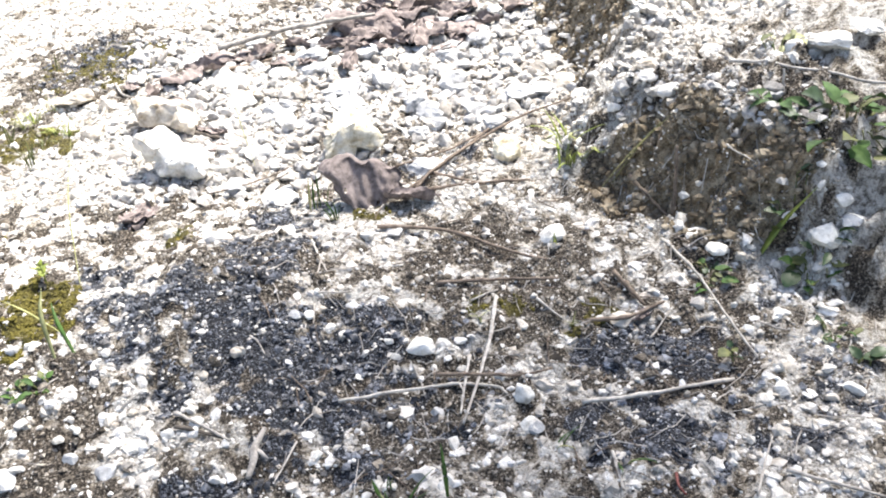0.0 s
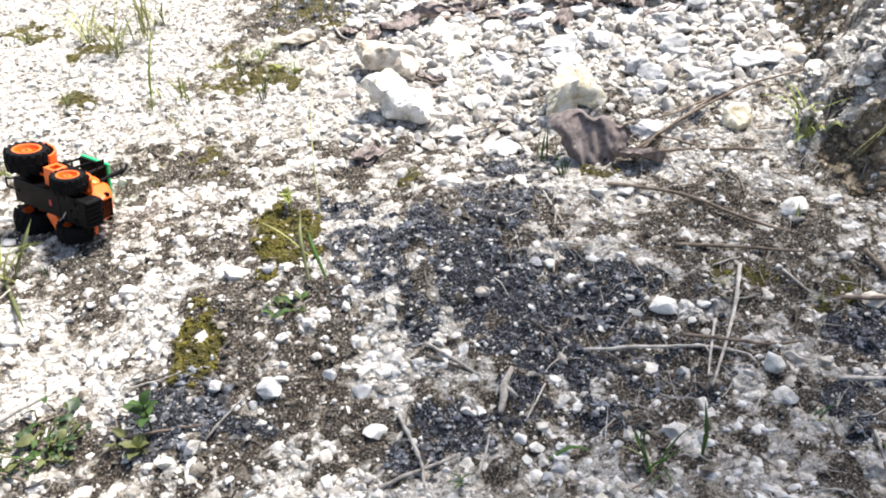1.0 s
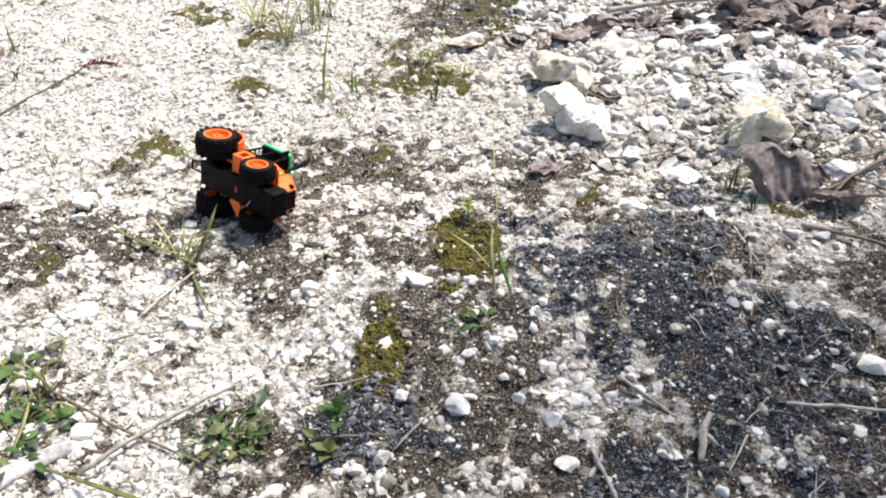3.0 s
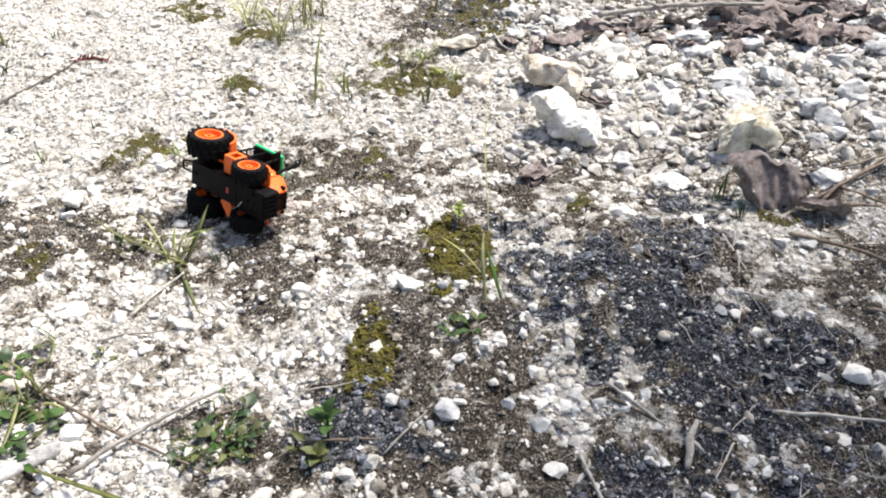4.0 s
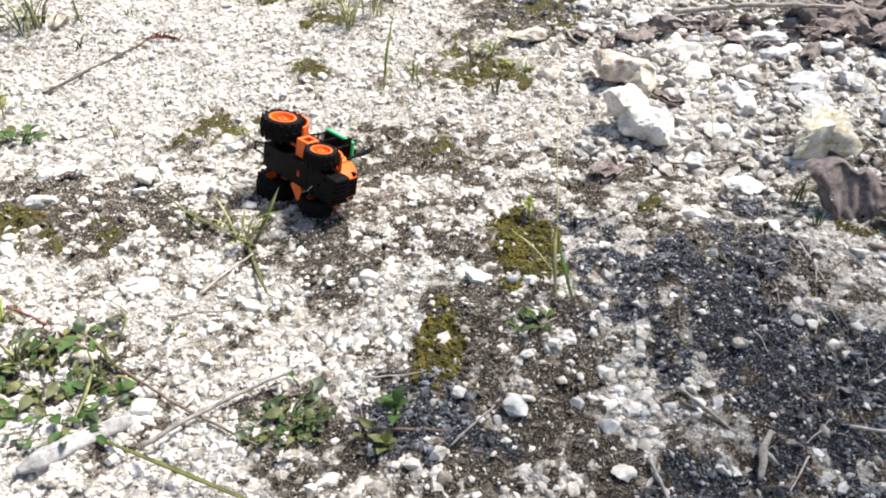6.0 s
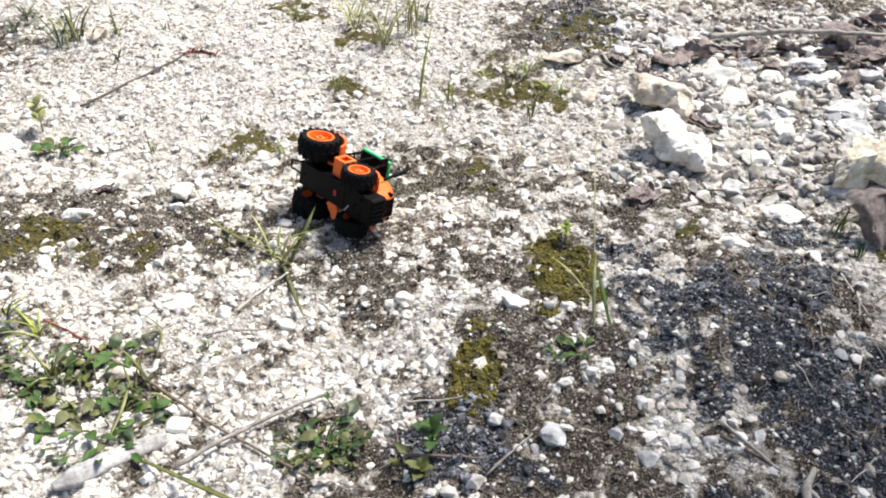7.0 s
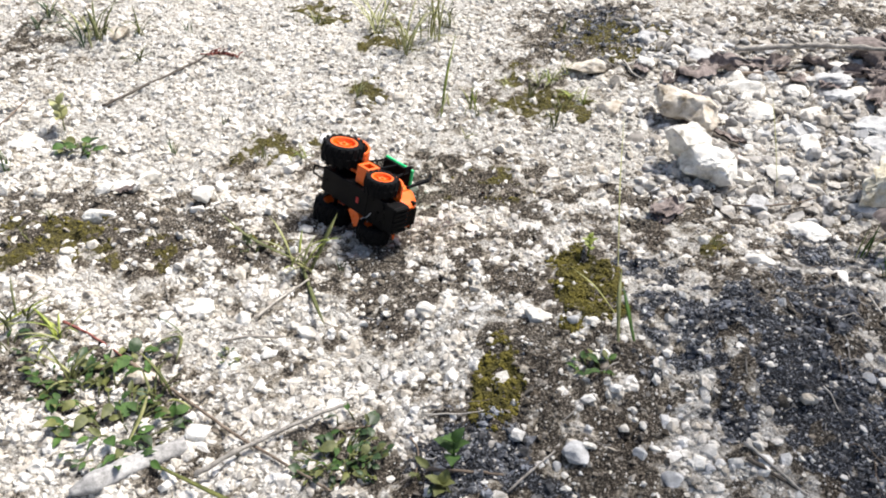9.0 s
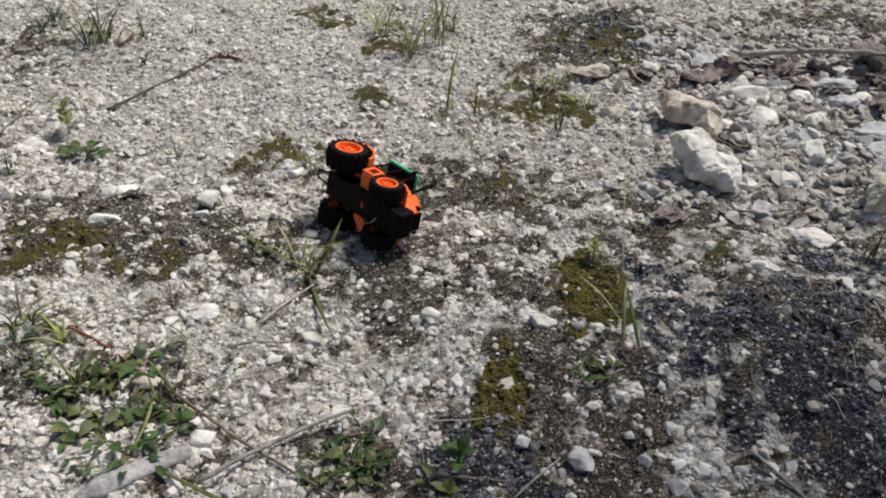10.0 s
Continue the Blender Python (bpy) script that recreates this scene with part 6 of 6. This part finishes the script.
        block(bm, x0, x1, 0.032, 0.036, 0.019, 0.037, 0.0008)
        block(bm, x0, x1, 0.046, 0.05, 0.019, 0.037, 0.0008)
        block(bm, x0, x1, 0.036, 0.046, 0.019, 0.023, 0.0006)
        block(bm, x0, x1, 0.036, 0.046, 0.033, 0.037, 0.0006)
        step = part("step", bm, ORANGE, toy, "orange step block with a slot")
        if side < 0:
            step.matrix_local = Matrix.Translation((-0.022, 0.043, 0.02)) @ Matrix.Rotation(radians(-38), 4, "Z") @ Matrix.Diagonal((1.0, 0.8, 0.45, 1)) @ Matrix.Translation((0.024, -0.041, -0.03))
        bm = bmesh.new()
        block(bm, side * 0.0145 - 0.002, side * 0.0145 + 0.002, 0.0975, 0.103, 0.042, 0.046, 0.0008)
        part("headlight", bm, BLACK, toy)
        bm = bmesh.new()
        bar(bm, (side * 0.022, 0.054, 0.07), (side * 0.03, 0.058, 0.072), 0.0012)
        block(bm, side * 0.031 - 0.0035, side * 0.031 + 0.0035, 0.0575, 0.0595, 0.067, 0.078, 0.0006)
        part("mirror", bm, BLACK, toy)
    # grille and weights
    bm = bmesh.new()
    block(bm, -0.0155, 0.0155, 0.09, 0.1045, 0.012, 0.034, 0.0015)
    grille = part("front_weight", bm, BLACK, toy)
    for k in range(6):
        bm = bmesh.new()
        x = -0.013 + 0.0052 * k
        block(bm, x - 0.0015, x + 0.0015, 0.1035, 0.1065, 0.013, 0.033, 0.0006)
        part("slat", bm, BLACK, grille)
    for k in range(5):
        bm = bmesh.new()
        z = 0.0345 + 0.0027 * k
        block(bm, -0.0105, 0.0105, 0.101, 0.1047, z, z + 0.0015, 0.0003)
        part("grille_slat", bm, BLACK, toy)
    # exhaust
    bm = bmesh.new()
    tube(bm, along([Vector((0.0205, 0.078, 0.055)), Vector((0.0225, 0.078, 0.075)), Vector((0.023, 0.077, 0.09)), Vector((0.0235, 0.07, 0.1))], 5), [0.0018] * 4 + [0.0028] * 6 + [0.0019] * 6, 10)
    part("exhaust_pipe", bm, BLACK, toy, "bent black exhaust pipe")
    # cab
    bm = bmesh.new()
    block(bm, -0.022, 0.022, -0.006, 0.056, 0.036, 0.044, 0.001)
    cab = part("cab_floor", bm, BLACK, toy)
    posts = [(s * 0.0225, y0, y1) for s in (1, -1) for y0, y1 in ((0.008, 0.013), (0.03, 0.031), (0.056, 0.05))]
    for x, y0, y1 in posts:
        bm = bmesh.new()
        bar(bm, (x, y0, 0.042), (x * 0.96, y1, 0.087), 0.0024)
        part("cab_post", bm, BLACK, toy)
    for s in (1, -1):
        for z, y0, y1 in ((0.06, 0.01, 0.054), (0.085, 0.012, 0.05)):
            bm = bmesh.new()
            bar(bm, (s * 0.022, y0, z), (s * 0.022, y1, z), 0.002)
            part("cab_rail", bm, BLACK, toy)
        bm = bmesh.new()
        block(bm, s * 0.0222 - 0.001, s * 0.0222 + 0.001, 0.008, 0.056, 0.044, 0.057, 0.0004)
        part("door_panel", bm, BLACK, toy)
    for y, z in ((0.009, 0.058), (0.012, 0.084), (0.054, 0.062), (0.05, 0.085), (0.01, 0.072)):
        bm = bmesh.new()
        bar(bm, (-0.022, y, z), (0.022, y, z), 0.002)
        part("cab_crossbar", bm, BLACK, toy)
    bm = bmesh.new()
    block(bm, -0.009, 0.009, 0.014, 0.03, 0.044, 0.054, 0.0015)
    block(bm, -0.009, 0.009, 0.011, 0.015, 0.05, 0.07, 0.0015)
    part("seat", bm, BLACK, toy)
    bm = bmesh.new()
    tube(bm, [Vector((0, 0.046, 0.044)), Vector((0, 0.042, 0.056)), Vector((0, 0.04, 0.06))], [0.0012] * 3, 8)
    ringed = [Vector((0.006 * math.cos(a), 0.04 + 0.002 * math.sin(a), 0.06 + 0.006 * math.sin(a))) for a in (2 * math.pi * k / 16 for k in range(17))]
    tube(bm, ringed, [0.0009] * 17, 6)
    part("steering_wheel", bm, ORANGE, toy, "orange steering wheel")
    # roof
    bm = bmesh.new()
    block(bm, -0.025, 0.025, 0.008, 0.054, 0.0855, 0.0895, 0.0014)
    block(bm, -0.021, 0.021, 0.012, 0.05, 0.0892, 0.0925, 0.0012, (0.9, 0.9))
    part("roof", bm, GREEN, toy, "bright green plastic roof")
    bm = bmesh.new()
    block(bm, -0.0235, 0.0235, 0.0095, 0.0525, 0.0825, 0.0853, 0.0006)
    part("roof_lining", bm, BLACK, toy)
    # back
    bm = bmesh.new()
    block(bm, -0.03, 0.03, -0.025, -0.0215, 0.034, 0.052, 0.0008)
    block(bm, -0.042, -0.019, -0.028, -0.024, 0.03, 0.04, 0.0008)
    block(bm, 0.019, 0.042, -0.028, -0.024, 0.03, 0.04, 0.0008)
    part("rear_panel", bm, ORANGE, toy)
    bm = bmesh.new()
    for s in (1, -1):
        bar(bm, (s * 0.008, -0.016, 0.022), (s * 0.005, -0.036, 0.018), 0.0018)
        bar(bm, (s * 0.01, -0.018, 0.03), (s * 0.01, -0.03, 0.034), 0.0016)
    bar(bm, (-0.0055, -0.036, 0.018), (0.0055, -0.036, 0.018), 0.0018)
    bar(bm, (-0.01, -0.03, 0.034), (0.01, -0.03, 0.034), 0.0016)
    part("hitch", bm, BLACK, toy)
    bm = bmesh.new()
    for s in (1, -1):
        bar(bm, (s * 0.015, -0.016, 0.044), (s * 0.015, -0.016, 0.071), 0.0018)
        bar(bm, (s * 0.015, 0.004, 0.044), (s * 0.015, 0.004, 0.071), 0.0018)
        bar(bm, (s * 0.015, -0.016, 0.07), (s * 0.015, 0.004, 0.07), 0.0018)
    block(bm, -0.017, 0.017, -0.018, 0.006, 0.054, 0.058, 0.0008)
    part("rear_rack", bm, BLACK, toy, "black open rack behind the cab")
    # cord tied round the front
    bm = bmesh.new()
    loop = [Vector((-0.024 + 0.006 * math.cos(a), 0.058 + 0.004 * math.sin(a), 0.0165 + 0.002 * math.sin(2 * a))) for a in (2 * math.pi * k / 18 for k in range(19))]
    tube(bm, loop, [0.0005] * 19, 6)
    tube(bm, along([Vector((-0.018, 0.058, 0.0165)), Vector((-0.012, 0.066, 0.0112)), Vector((-0.004, 0.072, 0.0108))], 5), [0.0005] * 11, 6)
    part("cord", bm, STRING, toy, "knotted white cord")
    return toy


mat_badge = mat_plastic("yellow_sticker", (0.62, 0.45, 0.16), 0.5, 0.1)
toy = toy_tractor()
right = Vector((0.165, 0.075, 0.98)).normalized()
ahead = Vector((0.778, -0.628, -0.002))
ahead = (ahead - right * ahead.dot(right)).normalized()
roofward = right.cross(ahead)
axle = Vector((-0.2283, 0.7319, 0.0515))
turned = Matrix((right, ahead, roofward)).transposed().to_4x4()
toy.matrix_world = Matrix.Translation(axle) @ turned @ Matrix.Translation((0, 0, -0.025))
bpy.context.view_layer.update()
low = min((o.matrix_world @ v.co).z for o in toy.children_recursive if o.type == "MESH" for v in o.data.vertices)
toy.location.z += ground_z(axle.x, axle.y) - 0.001 - low
